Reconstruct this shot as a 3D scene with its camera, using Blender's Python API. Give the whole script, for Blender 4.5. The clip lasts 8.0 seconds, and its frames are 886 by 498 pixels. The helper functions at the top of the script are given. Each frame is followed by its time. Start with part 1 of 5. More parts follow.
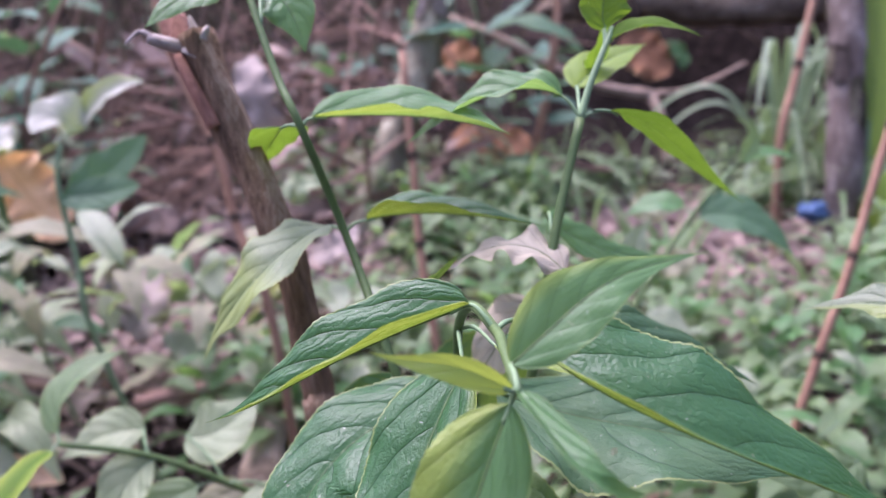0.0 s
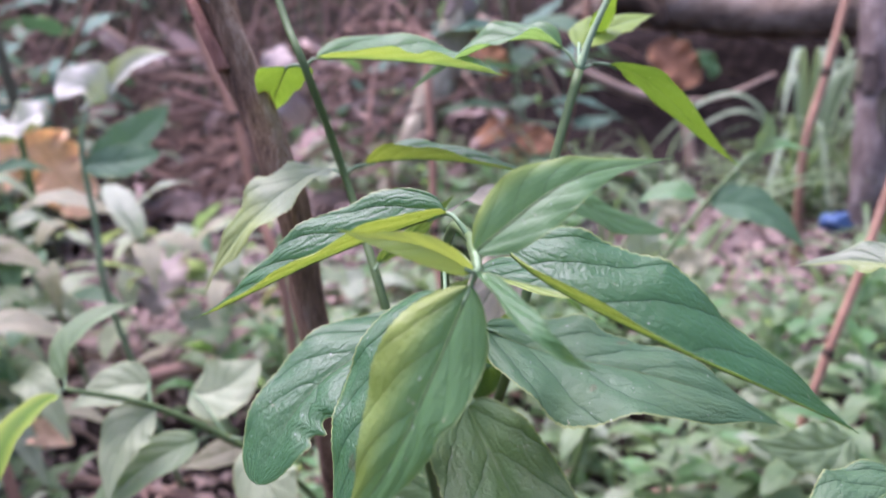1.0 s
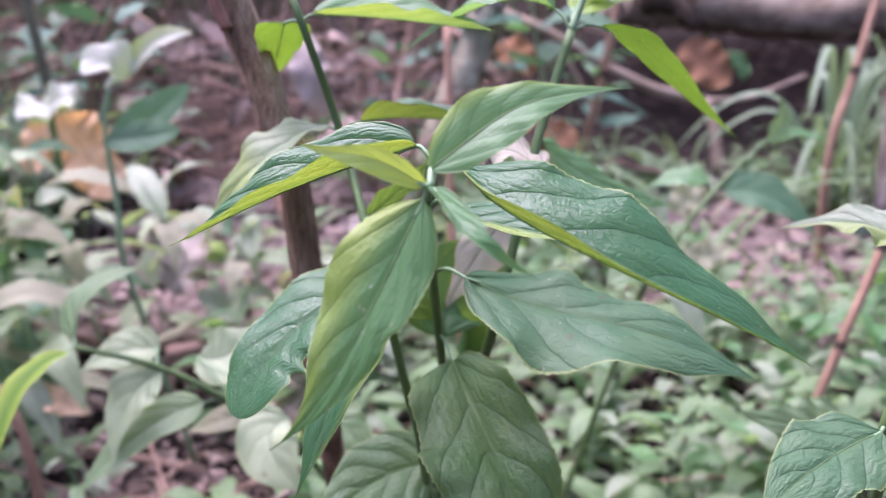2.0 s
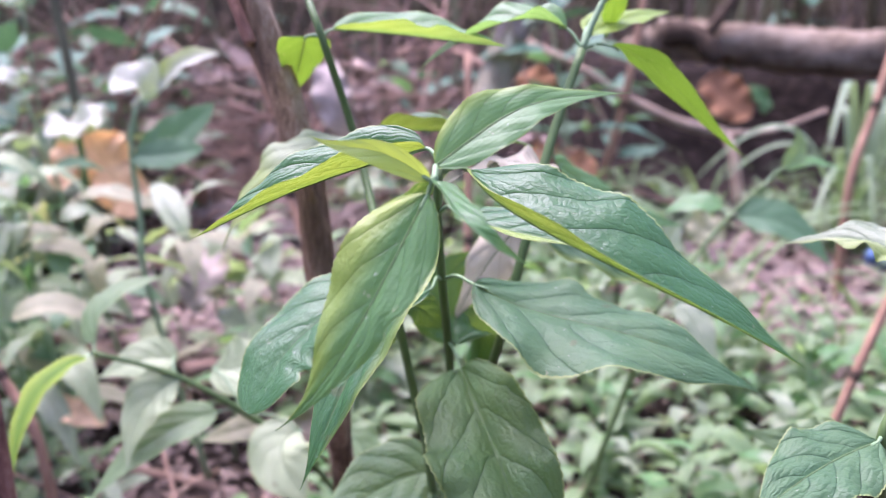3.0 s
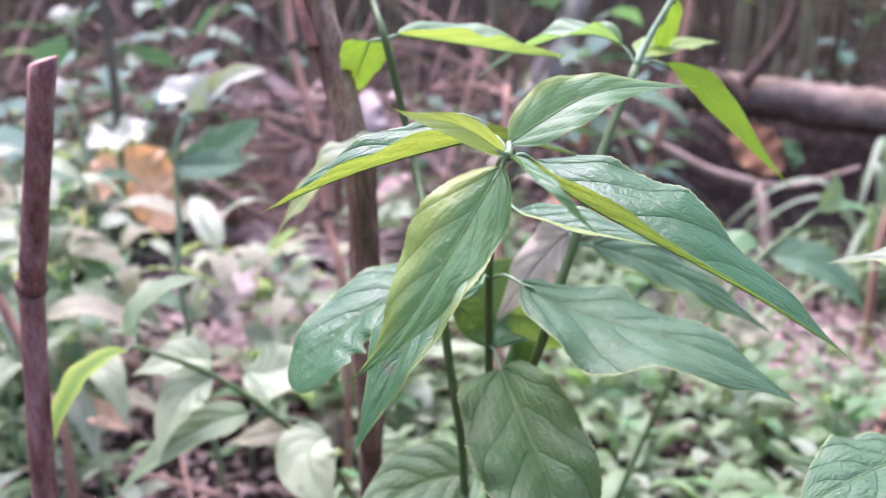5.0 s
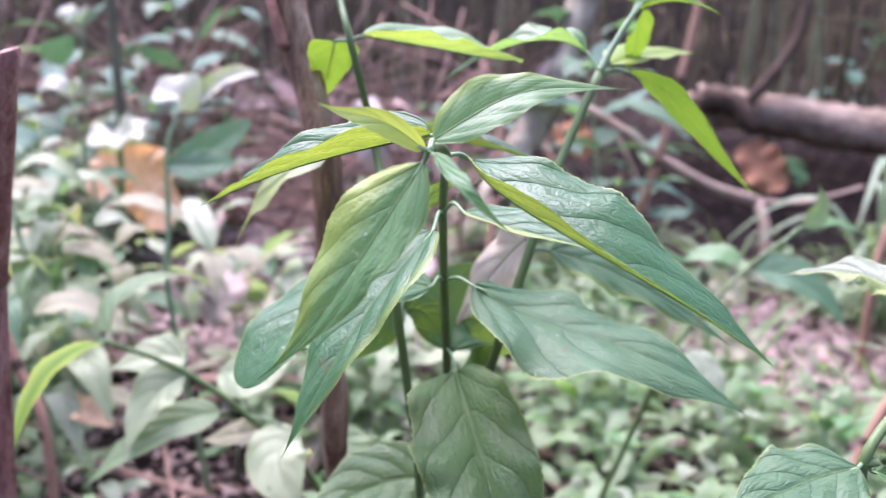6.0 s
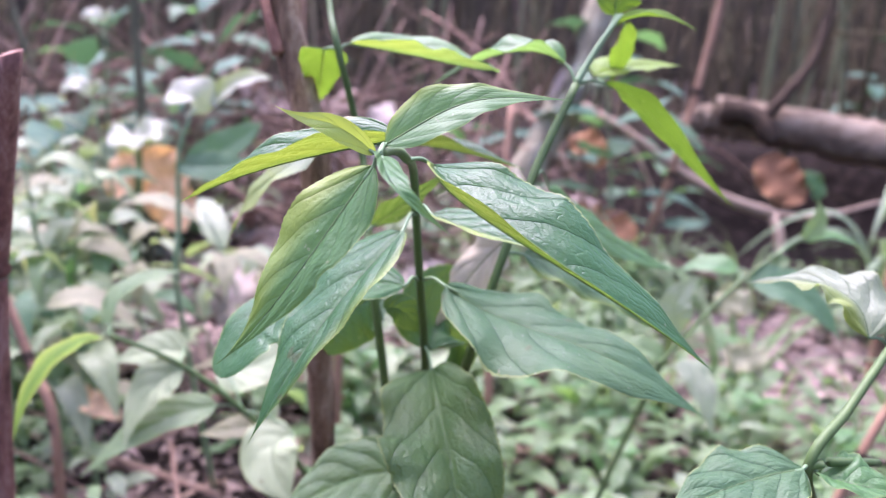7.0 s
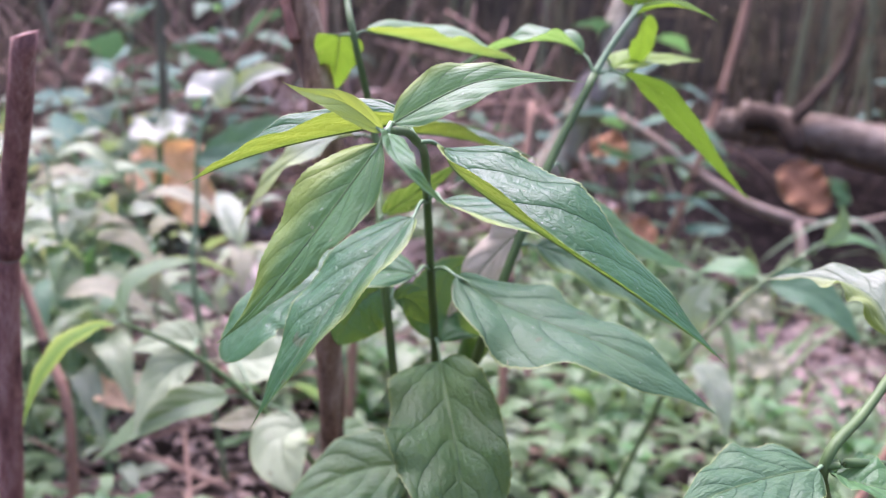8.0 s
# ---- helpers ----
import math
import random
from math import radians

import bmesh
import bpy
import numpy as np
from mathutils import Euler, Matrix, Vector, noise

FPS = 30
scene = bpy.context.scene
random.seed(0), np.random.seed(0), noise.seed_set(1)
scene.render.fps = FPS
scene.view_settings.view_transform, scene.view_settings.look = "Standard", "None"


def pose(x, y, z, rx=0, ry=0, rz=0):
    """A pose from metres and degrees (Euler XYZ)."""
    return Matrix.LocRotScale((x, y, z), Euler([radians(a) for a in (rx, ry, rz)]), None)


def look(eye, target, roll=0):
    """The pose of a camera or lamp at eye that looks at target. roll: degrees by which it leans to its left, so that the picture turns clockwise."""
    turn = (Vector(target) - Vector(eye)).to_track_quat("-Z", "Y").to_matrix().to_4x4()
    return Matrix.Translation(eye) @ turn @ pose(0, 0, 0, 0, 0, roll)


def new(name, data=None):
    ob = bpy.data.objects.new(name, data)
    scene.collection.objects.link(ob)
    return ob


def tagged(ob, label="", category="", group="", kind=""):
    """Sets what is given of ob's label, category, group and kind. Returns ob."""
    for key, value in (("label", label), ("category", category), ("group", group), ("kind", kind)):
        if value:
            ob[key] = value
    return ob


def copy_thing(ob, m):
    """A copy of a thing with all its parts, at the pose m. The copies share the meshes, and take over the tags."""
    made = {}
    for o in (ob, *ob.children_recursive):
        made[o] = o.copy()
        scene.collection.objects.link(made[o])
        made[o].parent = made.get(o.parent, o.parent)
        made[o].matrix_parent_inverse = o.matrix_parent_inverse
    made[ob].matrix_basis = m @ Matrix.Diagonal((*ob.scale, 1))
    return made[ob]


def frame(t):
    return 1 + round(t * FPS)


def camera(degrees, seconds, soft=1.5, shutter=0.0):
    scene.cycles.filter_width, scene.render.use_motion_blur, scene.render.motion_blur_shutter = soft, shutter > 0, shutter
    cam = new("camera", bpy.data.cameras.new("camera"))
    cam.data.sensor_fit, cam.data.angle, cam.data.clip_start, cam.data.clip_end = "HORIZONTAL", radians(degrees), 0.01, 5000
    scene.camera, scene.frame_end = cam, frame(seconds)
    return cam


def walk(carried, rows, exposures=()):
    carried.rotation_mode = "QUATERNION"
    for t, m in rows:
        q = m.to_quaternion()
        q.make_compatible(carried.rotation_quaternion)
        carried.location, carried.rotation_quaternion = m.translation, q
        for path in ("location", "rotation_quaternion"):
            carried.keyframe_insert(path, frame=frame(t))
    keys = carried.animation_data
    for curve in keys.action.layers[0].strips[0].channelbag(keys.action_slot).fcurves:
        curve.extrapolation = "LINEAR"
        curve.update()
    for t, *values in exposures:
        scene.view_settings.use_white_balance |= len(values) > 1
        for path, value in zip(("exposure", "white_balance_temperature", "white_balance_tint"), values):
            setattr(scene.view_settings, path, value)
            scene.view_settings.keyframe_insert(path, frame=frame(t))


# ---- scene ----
cam = camera(55.5, 8.0, 1.1, 0.4)
PATH = [
    (0, (-0.0232, 0.0480, 0.6480), (0.1166, 1.9240, -0.0310), -5.72),
    (0.5, (-0.0219, 0.0422, 0.6415), (0.1062, 1.9228, -0.0269), -4.45),
    (1, (-0.0141, 0.0315, 0.6243), (0.0713, 1.9182, -0.0336), -3.77),
    (1.5, (-0.0077, 0.0254, 0.6118), (0.0355, 1.9133, -0.0470), -3.18),
    (1.7, (-0.0037, 0.0224, 0.6088), (0.0290, 1.9109, -0.0489), -3.08),
    (2.8, (0.0063, 0.0094, 0.6052), (-0.0114, 1.9153, -0.0009), -2.31),
    (3, (0.0049, 0.0065, 0.6014), (-0.0202, 1.9192, 0.0174), -2.07),
    (3.5, (-0.0018, -0.0060, 0.5985), (-0.0528, 1.9202, 0.0625), -1.63),
    (4, (-0.0114, -0.0097, 0.5978), (-0.0753, 1.9183, 0.0699), -0.87),
    (4.5, (-0.0127, -0.0118, 0.5950), (-0.0825, 1.9194, 0.0796), -0.18),
    (4.7, (-0.0108, -0.0096, 0.5912), (-0.0805, 1.9245, 0.0868), 0.36),
    (5.8, (0.0082, -0.0069, 0.5848), (-0.0834, 1.9337, 0.1097), 1.83),
    (6, (0.0153, -0.0076, 0.5846), (-0.0777, 1.9340, 0.1136), 2.36),
    (6.5, (0.0304, -0.0145, 0.5872), (-0.0889, 1.9272, 0.1232), 2.79),
    (7, (0.0357, -0.0204, 0.5867), (-0.1070, 1.9212, 0.1287), 3.33),
    (7.5, (0.0362, -0.0167, 0.5834), (-0.1277, 1.9237, 0.1276), 3.68),
    (8, (0.0393, -0.0164, 0.5804), (-0.1502, 1.9218, 0.1247), 4.21),
]

LIGHTEN = [(0.0, 1.29), (1.0, 1.42), (1.7, 1.49), (3.0, 1.78), (4.0, 1.80), (4.7, 1.84), (6.0, 1.90), (6.5, 1.80), (7.0, 1.81), (7.5, 1.79), (8.0, 1.64)]
walk(cam, [(t, look(eye, target, roll)) for t, eye, target, roll in PATH], LIGHTEN)
cam.data.dof.use_dof = True
cam.data.dof.focus_distance = 0.25
cam.data.dof.aperture_fstop = 11.5

# ---- light: soft daylight from an overcast sky above a clearing ----
world = bpy.data.worlds.new("sky")
scene.world = world
world.use_nodes = True
wn, wl = world.node_tree.nodes, world.node_tree.links
sky = wn.new("ShaderNodeTexSky")
sky.sky_type = "NISHITA"
sky.sun_disc = False
sky.sun_elevation = radians(67)
sky.sun_rotation = radians(-35)
sky.air_density, sky.dust_density, sky.ozone_density = 1.0, 5.0, 1.0
wl.new(sky.outputs[0], wn["Background"].inputs[0])
wn["Background"].inputs[1].default_value = 0.15
sun = new("sun", bpy.data.lights.new("sun", "SUN"))
sun.data.energy = 1.9
sun.data.angle = radians(45)
sun.data.color = (1.0, 0.975, 0.95)
sun.matrix_world = look((-1.2, 1.7, 5), (0, 0, 0))
scene.view_settings.use_white_balance = True
scene.view_settings.white_balance_temperature = 5720
scene.view_settings.white_balance_tint = 41


# ---- materials ----
def mat(name):
    m = bpy.data.materials.new(name)
    m.use_nodes = True
    return m, m.node_tree.nodes, m.node_tree.links, m.node_tree.nodes["Principled BSDF"]


def mixrgb(n, l, fac, a, b):
    x = n.new("ShaderNodeMix")
    x.data_type = "RGBA"
    for sock, v in ((x.inputs[0], fac), (x.inputs[6], a), (x.inputs[7], b)):
        if isinstance(v, bpy.types.NodeSocket):
            l.new(v, sock)
        elif isinstance(v, tuple):
            sock.default_value = (*v, 1)
        else:
            sock.default_value = v
    return x.outputs[2]


def calc(n, l, op, a, b=0.0, c=0.0):
    x = n.new("ShaderNodeMath")
    x.operation = op
    for i, v in enumerate((a, b, c)):
        if isinstance(v, bpy.types.NodeSocket):
            l.new(v, x.inputs[i])
        else:
            x.inputs[i].default_value = v
    return x.outputs[0]


def noise_tex(n, l, scale, detail=4.0, rough=0.6, coord=None, stretch=None):
    x = n.new("ShaderNodeTexNoise")
    x.inputs["Scale"].default_value = scale
    x.inputs["Detail"].default_value = detail
    x.inputs["Roughness"].default_value = rough
    c = n.new("ShaderNodeTexCoord").outputs["Object"] if coord is None else coord
    if stretch:
        mp = n.new("ShaderNodeMapping")
        mp.inputs["Scale"].default_value = stretch
        l.new(c, mp.inputs[0])
        c = mp.outputs[0]
    l.new(c, x.inputs["Vector"])
    return x.outputs[0]


def ramp(n, l, v, stops):
    x = n.new("ShaderNodeValToRGB")
    while len(x.color_ramp.elements) < len(stops):
        x.color_ramp.elements.new(0.5)
    for e, (p, c) in zip(x.color_ramp.elements, stops):
        e.position, e.color = p, (*c, 1)
    l.new(v, x.inputs[0])
    return x.outputs[0]


def bump(n, l, b, height, strength, dist):
    x = n.new("ShaderNodeBump")
    x.inputs["Strength"].default_value = strength
    x.inputs["Distance"].default_value = dist
    l.new(height, x.inputs["Height"])
    l.new(x.outputs[0], b.inputs["Normal"])
    return x.outputs[0]


def leaf_material(name, colour, pale, glow, veins=5.0, gloss=0.36, through_amount=0.45, blotch=0.25, spot=(0.45, 0.42, 0.25), relief=0.0015, spec=0.5):
    """A thin leaf: veined, slightly puffed between the veins, light passing through it."""
    m, n, l, b = mat(name)
    uvn = n.new("ShaderNodeUVMap")
    uvn.uv_map = "UVMap"
    uv = uvn.outputs[0]
    sep = n.new("ShaderNodeSeparateXYZ")
    l.new(uv, sep.inputs[0])
    u = sep.outputs[0]
    v = calc(n, l, "ABSOLUTE", calc(n, l, "MULTIPLY_ADD", sep.outputs[1], 2.0, -1.0))
    info = n.new("ShaderNodeObjectInfo").outputs["Random"]
    wob = noise_tex(n, l, 60, 2)
    ph = calc(n, l, "SUBTRACT", u, calc(n, l, "MULTIPLY", calc(n, l, "POWER", v, 1.25), 0.34))
    ph = calc(n, l, "ADD", calc(n, l, "MULTIPLY", ph, veins), calc(n, l, "MULTIPLY", wob, 0.35))
    tri_wave = calc(n, l, "PINGPONG", ph, 0.5)
    side = calc(n, l, "SUBTRACT", 1.0, calc(n, l, "MINIMUM", calc(n, l, "MULTIPLY", tri_wave, 21.0), 1.0))
    mid = calc(n, l, "SUBTRACT", 1.0, calc(n, l, "MINIMUM", calc(n, l, "MULTIPLY", v, 24.0), 1.0))
    fade = calc(n, l, "MINIMUM", calc(n, l, "MULTIPLY", calc(n, l, "SUBTRACT", 1.0, u), 2.6), 1.0)
    vein = calc(n, l, "MULTIPLY", calc(n, l, "MAXIMUM", calc(n, l, "MULTIPLY", side, 0.7), mid), fade)
    cell = n.new("ShaderNodeTexVoronoi")
    cell.feature = "DISTANCE_TO_EDGE"
    cell.inputs["Scale"].default_value = 620
    l.new(n.new("ShaderNodeTexCoord").outputs["Object"], cell.inputs["Vector"])
    net = calc(n, l, "MINIMUM", calc(n, l, "MULTIPLY", cell.outputs[0], 5.0), 1.0)
    big = noise_tex(n, l, 45, 3)
    fine = noise_tex(n, l, 900, 2)
    c = mixrgb(n, l, calc(n, l, "MULTIPLY", big, blotch * 2), colour, pale)
    c = mixrgb(n, l, calc(n, l, "MULTIPLY", info, 0.35), c, pale)
    c = mixrgb(n, l, calc(n, l, "MULTIPLY", vein, 0.75), c, tuple(x * 0.5 for x in colour))
    freckle = calc(n, l, "GREATER_THAN", noise_tex(n, l, 130, 4, 0.75), 0.69)
    c = mixrgb(n, l, calc(n, l, "MULTIPLY", freckle, 0.5), c, spot)
    rim = calc(n, l, "GREATER_THAN", v, 0.968)
    c = mixrgb(n, l, calc(n, l, "MULTIPLY", rim, 0.55), c, (0.40, 0.45, 0.15))
    # Tiny white glints of the glossy surface, painted into the base colour.
    glint = calc(n, l, "GREATER_THAN", noise_tex(n, l, 420, 2, 0.5), 0.74)
    c = mixrgb(n, l, calc(n, l, "MULTIPLY", glint, 0.6), c, (0.5, 0.53, 0.40))
    fleck = calc(n, l, "GREATER_THAN", noise_tex(n, l, 95, 2, 0.4), 0.745)
    c = mixrgb(n, l, calc(n, l, "MULTIPLY", fleck, 0.5), c, (0.10, 0.075, 0.04))
    # Lime of light shining through folded halves, and of yellowed tips, mixed into the colour.
    lit_tone = n.new("ShaderNodeUVMap")
    lit_tone.uv_map = "lit_tone"
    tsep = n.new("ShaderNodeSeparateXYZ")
    l.new(lit_tone.outputs[0], tsep.inputs[0])
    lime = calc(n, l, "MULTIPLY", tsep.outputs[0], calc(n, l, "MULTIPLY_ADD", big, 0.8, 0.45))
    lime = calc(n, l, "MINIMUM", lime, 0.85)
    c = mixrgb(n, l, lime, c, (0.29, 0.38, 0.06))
    l.new(c, b.inputs["Base Color"])
    rg = calc(n, l, "MULTIPLY_ADD", big, 0.25, gloss - 0.1)
    wet = calc(n, l, "GREATER_THAN", noise_tex(n, l, 520, 2, 0.5), 0.66)
    l.new(calc(n, l, "MULTIPLY_ADD", wet, -0.1, rg), b.inputs["Roughness"])
    b.inputs["Specular IOR Level"].default_value = spec
    puff = calc(n, l, "MULTIPLY", calc(n, l, "MULTIPLY", calc(n, l, "POWER", tri_wave, 0.34), fade), calc(n, l, "MINIMUM", calc(n, l, "MULTIPLY", v, 9.0), 1.0))
    h = calc(n, l, "ADD", puff, calc(n, l, "ADD", calc(n, l, "MULTIPLY", net, 0.035), calc(n, l, "MULTIPLY", fine, 0.16)))
    cross = calc(n, l, "PINGPONG", calc(n, l, "ADD", calc(n, l, "MULTIPLY", v, 6.0), calc(n, l, "MULTIPLY", noise_tex(n, l, 220, 2), 2.2)), 0.5)
    h = calc(n, l, "ADD", h, calc(n, l, "MULTIPLY", calc(n, l, "POWER", cross, 0.5), 0.28))
    nb = bump(n, l, b, calc(n, l, "ADD", h, calc(n, l, "MULTIPLY", noise_tex(n, l, 150, 2, 0.5), 0.18)), 0.6, relief)
    t = n.new("ShaderNodeBsdfTranslucent")
    gc = mixrgb(n, l, calc(n, l, "MULTIPLY", vein, 0.3), glow, colour)
    gc = mixrgb(n, l, calc(n, l, "MULTIPLY", freckle, 0.3), gc, spot)
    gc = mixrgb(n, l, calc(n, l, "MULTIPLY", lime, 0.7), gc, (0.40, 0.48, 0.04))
    l.new(gc, t.inputs[0])
    l.new(nb, t.inputs["Normal"])
    mx = n.new("ShaderNodeMixShader")
    mx.inputs[0].default_value = through_amount
    l.new(b.outputs[0], mx.inputs[1])
    l.new(t.outputs[0], mx.inputs[2])
    l.new(mx.outputs[0], n["Material Output"].inputs[0])
    return m


def rough_material(name, stops, scale, roughness=0.85, stretch=None, relief=0.004, strength=0.8, island=0.0, tint=(0.3, 0.2, 0.1), spec=0.3):
    """Bark, soil, wood or dry matter: two scales of noise, relief, and a tint that varies from piece to piece."""
    m, n, l, b = mat(name)
    a = noise_tex(n, l, scale, 6, 0.65, stretch=stretch)
    c2 = noise_tex(n, l, scale * 7, 4, 0.7, stretch=stretch)
    v = calc(n, l, "ADD", calc(n, l, "MULTIPLY", a, 0.65), calc(n, l, "MULTIPLY", c2, 0.35))
    c = ramp(n, l, v, stops)
    if island:
        r = n.new("ShaderNodeNewGeometry").outputs["Random Per Island"]
        c = mixrgb(n, l, calc(n, l, "MULTIPLY", r, island), c, tint)
        hs = n.new("ShaderNodeHueSaturation")
        l.new(calc(n, l, "MULTIPLY_ADD", calc(n, l, "FRACT", calc(n, l, "MULTIPLY", r, 37.0)), 1.0, 0.5), hs.inputs["Value"])
        l.new(c, hs.inputs["Color"])
        c = hs.outputs[0]
    l.new(c, b.inputs["Base Color"])
    b.inputs["Roughness"].default_value = roughness
    b.inputs["Specular IOR Level"].default_value = spec
    bump(n, l, b, v, strength, relief)
    return m


LEAF = leaf_material("green leaf", (0.021, 0.100, 0.030), (0.056, 0.160, 0.056), (0.22, 0.36, 0.04), through_amount=0.32, gloss=0.38, spec=0.42)
YOUNG = leaf_material("young leaf", (0.056, 0.165, 0.050), (0.13, 0.255, 0.090), (0.25, 0.44, 0.085), through_amount=0.38, gloss=0.38, relief=0.0009, spec=0.45)
TENDER = leaf_material("tender leaf", (0.062, 0.170, 0.055), (0.13, 0.255, 0.095), (0.26, 0.44, 0.085), through_amount=0.38, gloss=0.40, relief=0.0004, spec=0.40)
BUD = leaf_material("lime young leaf", (0.19, 0.33, 0.05), (0.30, 0.42, 0.09), (0.46, 0.56, 0.07), veins=3.0, through_amount=0.5, gloss=0.45, relief=0.0006)
FADED = leaf_material("faded cream leaf", (0.085, 0.185, 0.06), (0.35, 0.41, 0.24), (0.28, 0.38, 0.10), blotch=0.75, gloss=0.5, through_amount=0.35)
LIME = leaf_material("lime leaf", (0.082, 0.175, 0.022), (0.13, 0.22, 0.032), (0.19, 0.33, 0.02), veins=3.0, through_amount=0.42, spec=0.15, gloss=0.62, relief=0.0006)
DEEPLIME = leaf_material("deep lime leaf", (0.060, 0.140, 0.020), (0.095, 0.175, 0.028), (0.145, 0.265, 0.018), veins=3.0, through_amount=0.42, spec=0.2, gloss=0.55, relief=0.0006)
MOTTLED = leaf_material("mottled green leaf", (0.038, 0.145, 0.046), (0.15, 0.23, 0.095), (0.25, 0.34, 0.06), blotch=0.5, gloss=0.44, relief=0.0026)
# Whitish sky sheen of the leaf tops, put into the base colour.
PALESHEEN = leaf_material("pale sheen leaf", (0.112, 0.212, 0.092), (0.35, 0.395, 0.27), (0.29, 0.40, 0.12), blotch=0.7, gloss=0.36)
WHITE = leaf_material("near-white leaf", (0.34, 0.38, 0.29), (0.56, 0.56, 0.49), (0.42, 0.55, 0.12), blotch=0.5)
DULL = leaf_material("blue-green leaf", (0.065, 0.15, 0.075), (0.13, 0.24, 0.13), (0.15, 0.32, 0.08), gloss=0.5)
WEED = leaf_material("weed leaf", (0.10, 0.21, 0.072), (0.25, 0.335, 0.165), (0.21, 0.33, 0.09), veins=5, blotch=0.4, gloss=0.34)
CREAM = leaf_material("cream dead leaf", (0.46, 0.40, 0.25), (0.68, 0.61, 0.44), (0.5, 0.45, 0.3), blotch=0.6, gloss=0.6, through_amount=0.3)
WITHER = leaf_material("withered leaf", (0.09, 0.15, 0.05), (0.38, 0.36, 0.24), (0.32, 0.36, 0.10), blotch=0.8, gloss=0.6)
DARKRUST = leaf_material("dark rust dead leaf", (0.22, 0.085, 0.04), (0.48, 0.235, 0.11), (0.3, 0.12, 0.04), blotch=0.7, gloss=0.75, through_amount=0.2)
RUST = leaf_material("rust brown dead leaf", (0.50, 0.25, 0.11), (0.78, 0.55, 0.33), (0.75, 0.42, 0.14), blotch=0.7, gloss=0.75, through_amount=0.25)
OLD = leaf_material("old green leaf", (0.025, 0.102, 0.042), (0.086, 0.162, 0.070), (0.18, 0.33, 0.065), blotch=0.6, gloss=0.48, relief=0.0018, through_amount=0.30, spec=0.36)
SHADE = leaf_material("shaded broad leaf", (0.05, 0.14, 0.085), (0.10, 0.21, 0.135), (0.08, 0.18, 0.06), through_amount=0.3, gloss=0.62)
STRAP = leaf_material("pale strap leaf", (0.14, 0.23, 0.11), (0.29, 0.37, 0.23), (0.22, 0.33, 0.12), through_amount=0.3)
STEM = rough_material("green stem", [(0.3, (0.06, 0.11, 0.032)), (0.7, (0.13, 0.20, 0.065))], 60, 0.5, (1, 1, 0.15), 0.0006, 0.5)
PALESTEM = rough_material("pale green stem", [(0.3, (0.12, 0.22, 0.10)), (0.7, (0.25, 0.36, 0.18))], 60, 0.5, (1, 1, 0.15), 0.0006, 0.5)
BARK = rough_material("brown bark", [(0.34, (0.05, 0.030, 0.018)), (0.5, (0.27, 0.172, 0.10)), (0.66, (0.54, 0.42, 0.29))], 90, 0.85, (1, 1, 0.12), 0.005, 1.0)
STAKE = rough_material("purple brown bark", [(0.36, (0.10, 0.042, 0.032)), (0.5, (0.27, 0.13, 0.095)), (0.66, (0.48, 0.31, 0.24))], 110, 0.7, (1, 1, 0.25), 0.0015, 0.8)
GREY = rough_material("pale grey bark", [(0.36, (0.10, 0.085, 0.055)), (0.48, (0.25, 0.225, 0.15)), (0.56, (0.36, 0.335, 0.23)), (0.68, (0.60, 0.58, 0.42))], 22, 0.9, (1, 1, 0.5), 0.006, 1.0)
MAUVE = rough_material("mauve grey bark", [(0.36, (0.065, 0.050, 0.042)), (0.5, (0.16, 0.128, 0.108)), (0.66, (0.38, 0.33, 0.29))], 26, 0.9, (1, 1, 0.6), 0.005, 1.0)
RED = rough_material("reddish cane", [(0.3, (0.17, 0.085, 0.05)), (0.7, (0.44, 0.27, 0.17))], 40, 0.7, (1, 1, 0.2), 0.002, 0.6)
TWIG = rough_material("dry twig", [(0.3, (0.10, 0.066, 0.048)), (0.7, (0.30, 0.215, 0.155))], 25, 0.85, None, 0.003, 0.7, 0.5, (0.22, 0.12, 0.09))
LITTER = rough_material("dry leaf litter", [(0.3, (0.075, 0.056, 0.044)), (0.55, (0.25, 0.192, 0.155)), (0.8, (0.46, 0.39, 0.33))], 34, 0.75, None, 0.003, 0.7, 0.6, (0.20, 0.135, 0.115))
SOIL = rough_material("dark soil", [(0.36, (0.010, 0.008, 0.0065)), (0.54, (0.034, 0.026, 0.022)), (0.68, (0.115, 0.089, 0.074))], 22, 0.95, None, 0.03, 1.0, spec=0.04)
LOGWOOD = rough_material("weathered log", [(0.36, (0.06, 0.044, 0.030)), (0.5, (0.20, 0.15, 0.10)), (0.66, (0.46, 0.38, 0.28))], 14, 0.95, (0.4, 1, 1), 0.02, 1.0)
THICKET = rough_material("thicket stems", [(0.3, (0.05, 0.035, 0.022)), (0.7, (0.17, 0.125, 0.075))], 12, 0.9, None, 0.004, 0.6, 0.6, (0.12, 0.12, 0.05))
DARKBARK = rough_material("dark bare bark", [(0.3, (0.03, 0.021, 0.014)), (0.7, (0.10, 0.073, 0.05))], 20, 0.9, None, 0.004, 0.7, spec=0.12)
OLIVE = rough_material("olive stems", [(0.3, (0.07, 0.085, 0.04)), (0.7, (0.18, 0.20, 0.10))], 10, 0.7, None, 0.003, 0.5, 0.4, (0.16, 0.12, 0.08))
FAR = rough_material("far woods", [(0.35, (0.02, 0.015, 0.010)), (0.5, (0.065, 0.05, 0.032)), (0.68, (0.15, 0.12, 0.078))], 3.5, 1.0, (1, 1, 0.6), 0.05, 0.5)
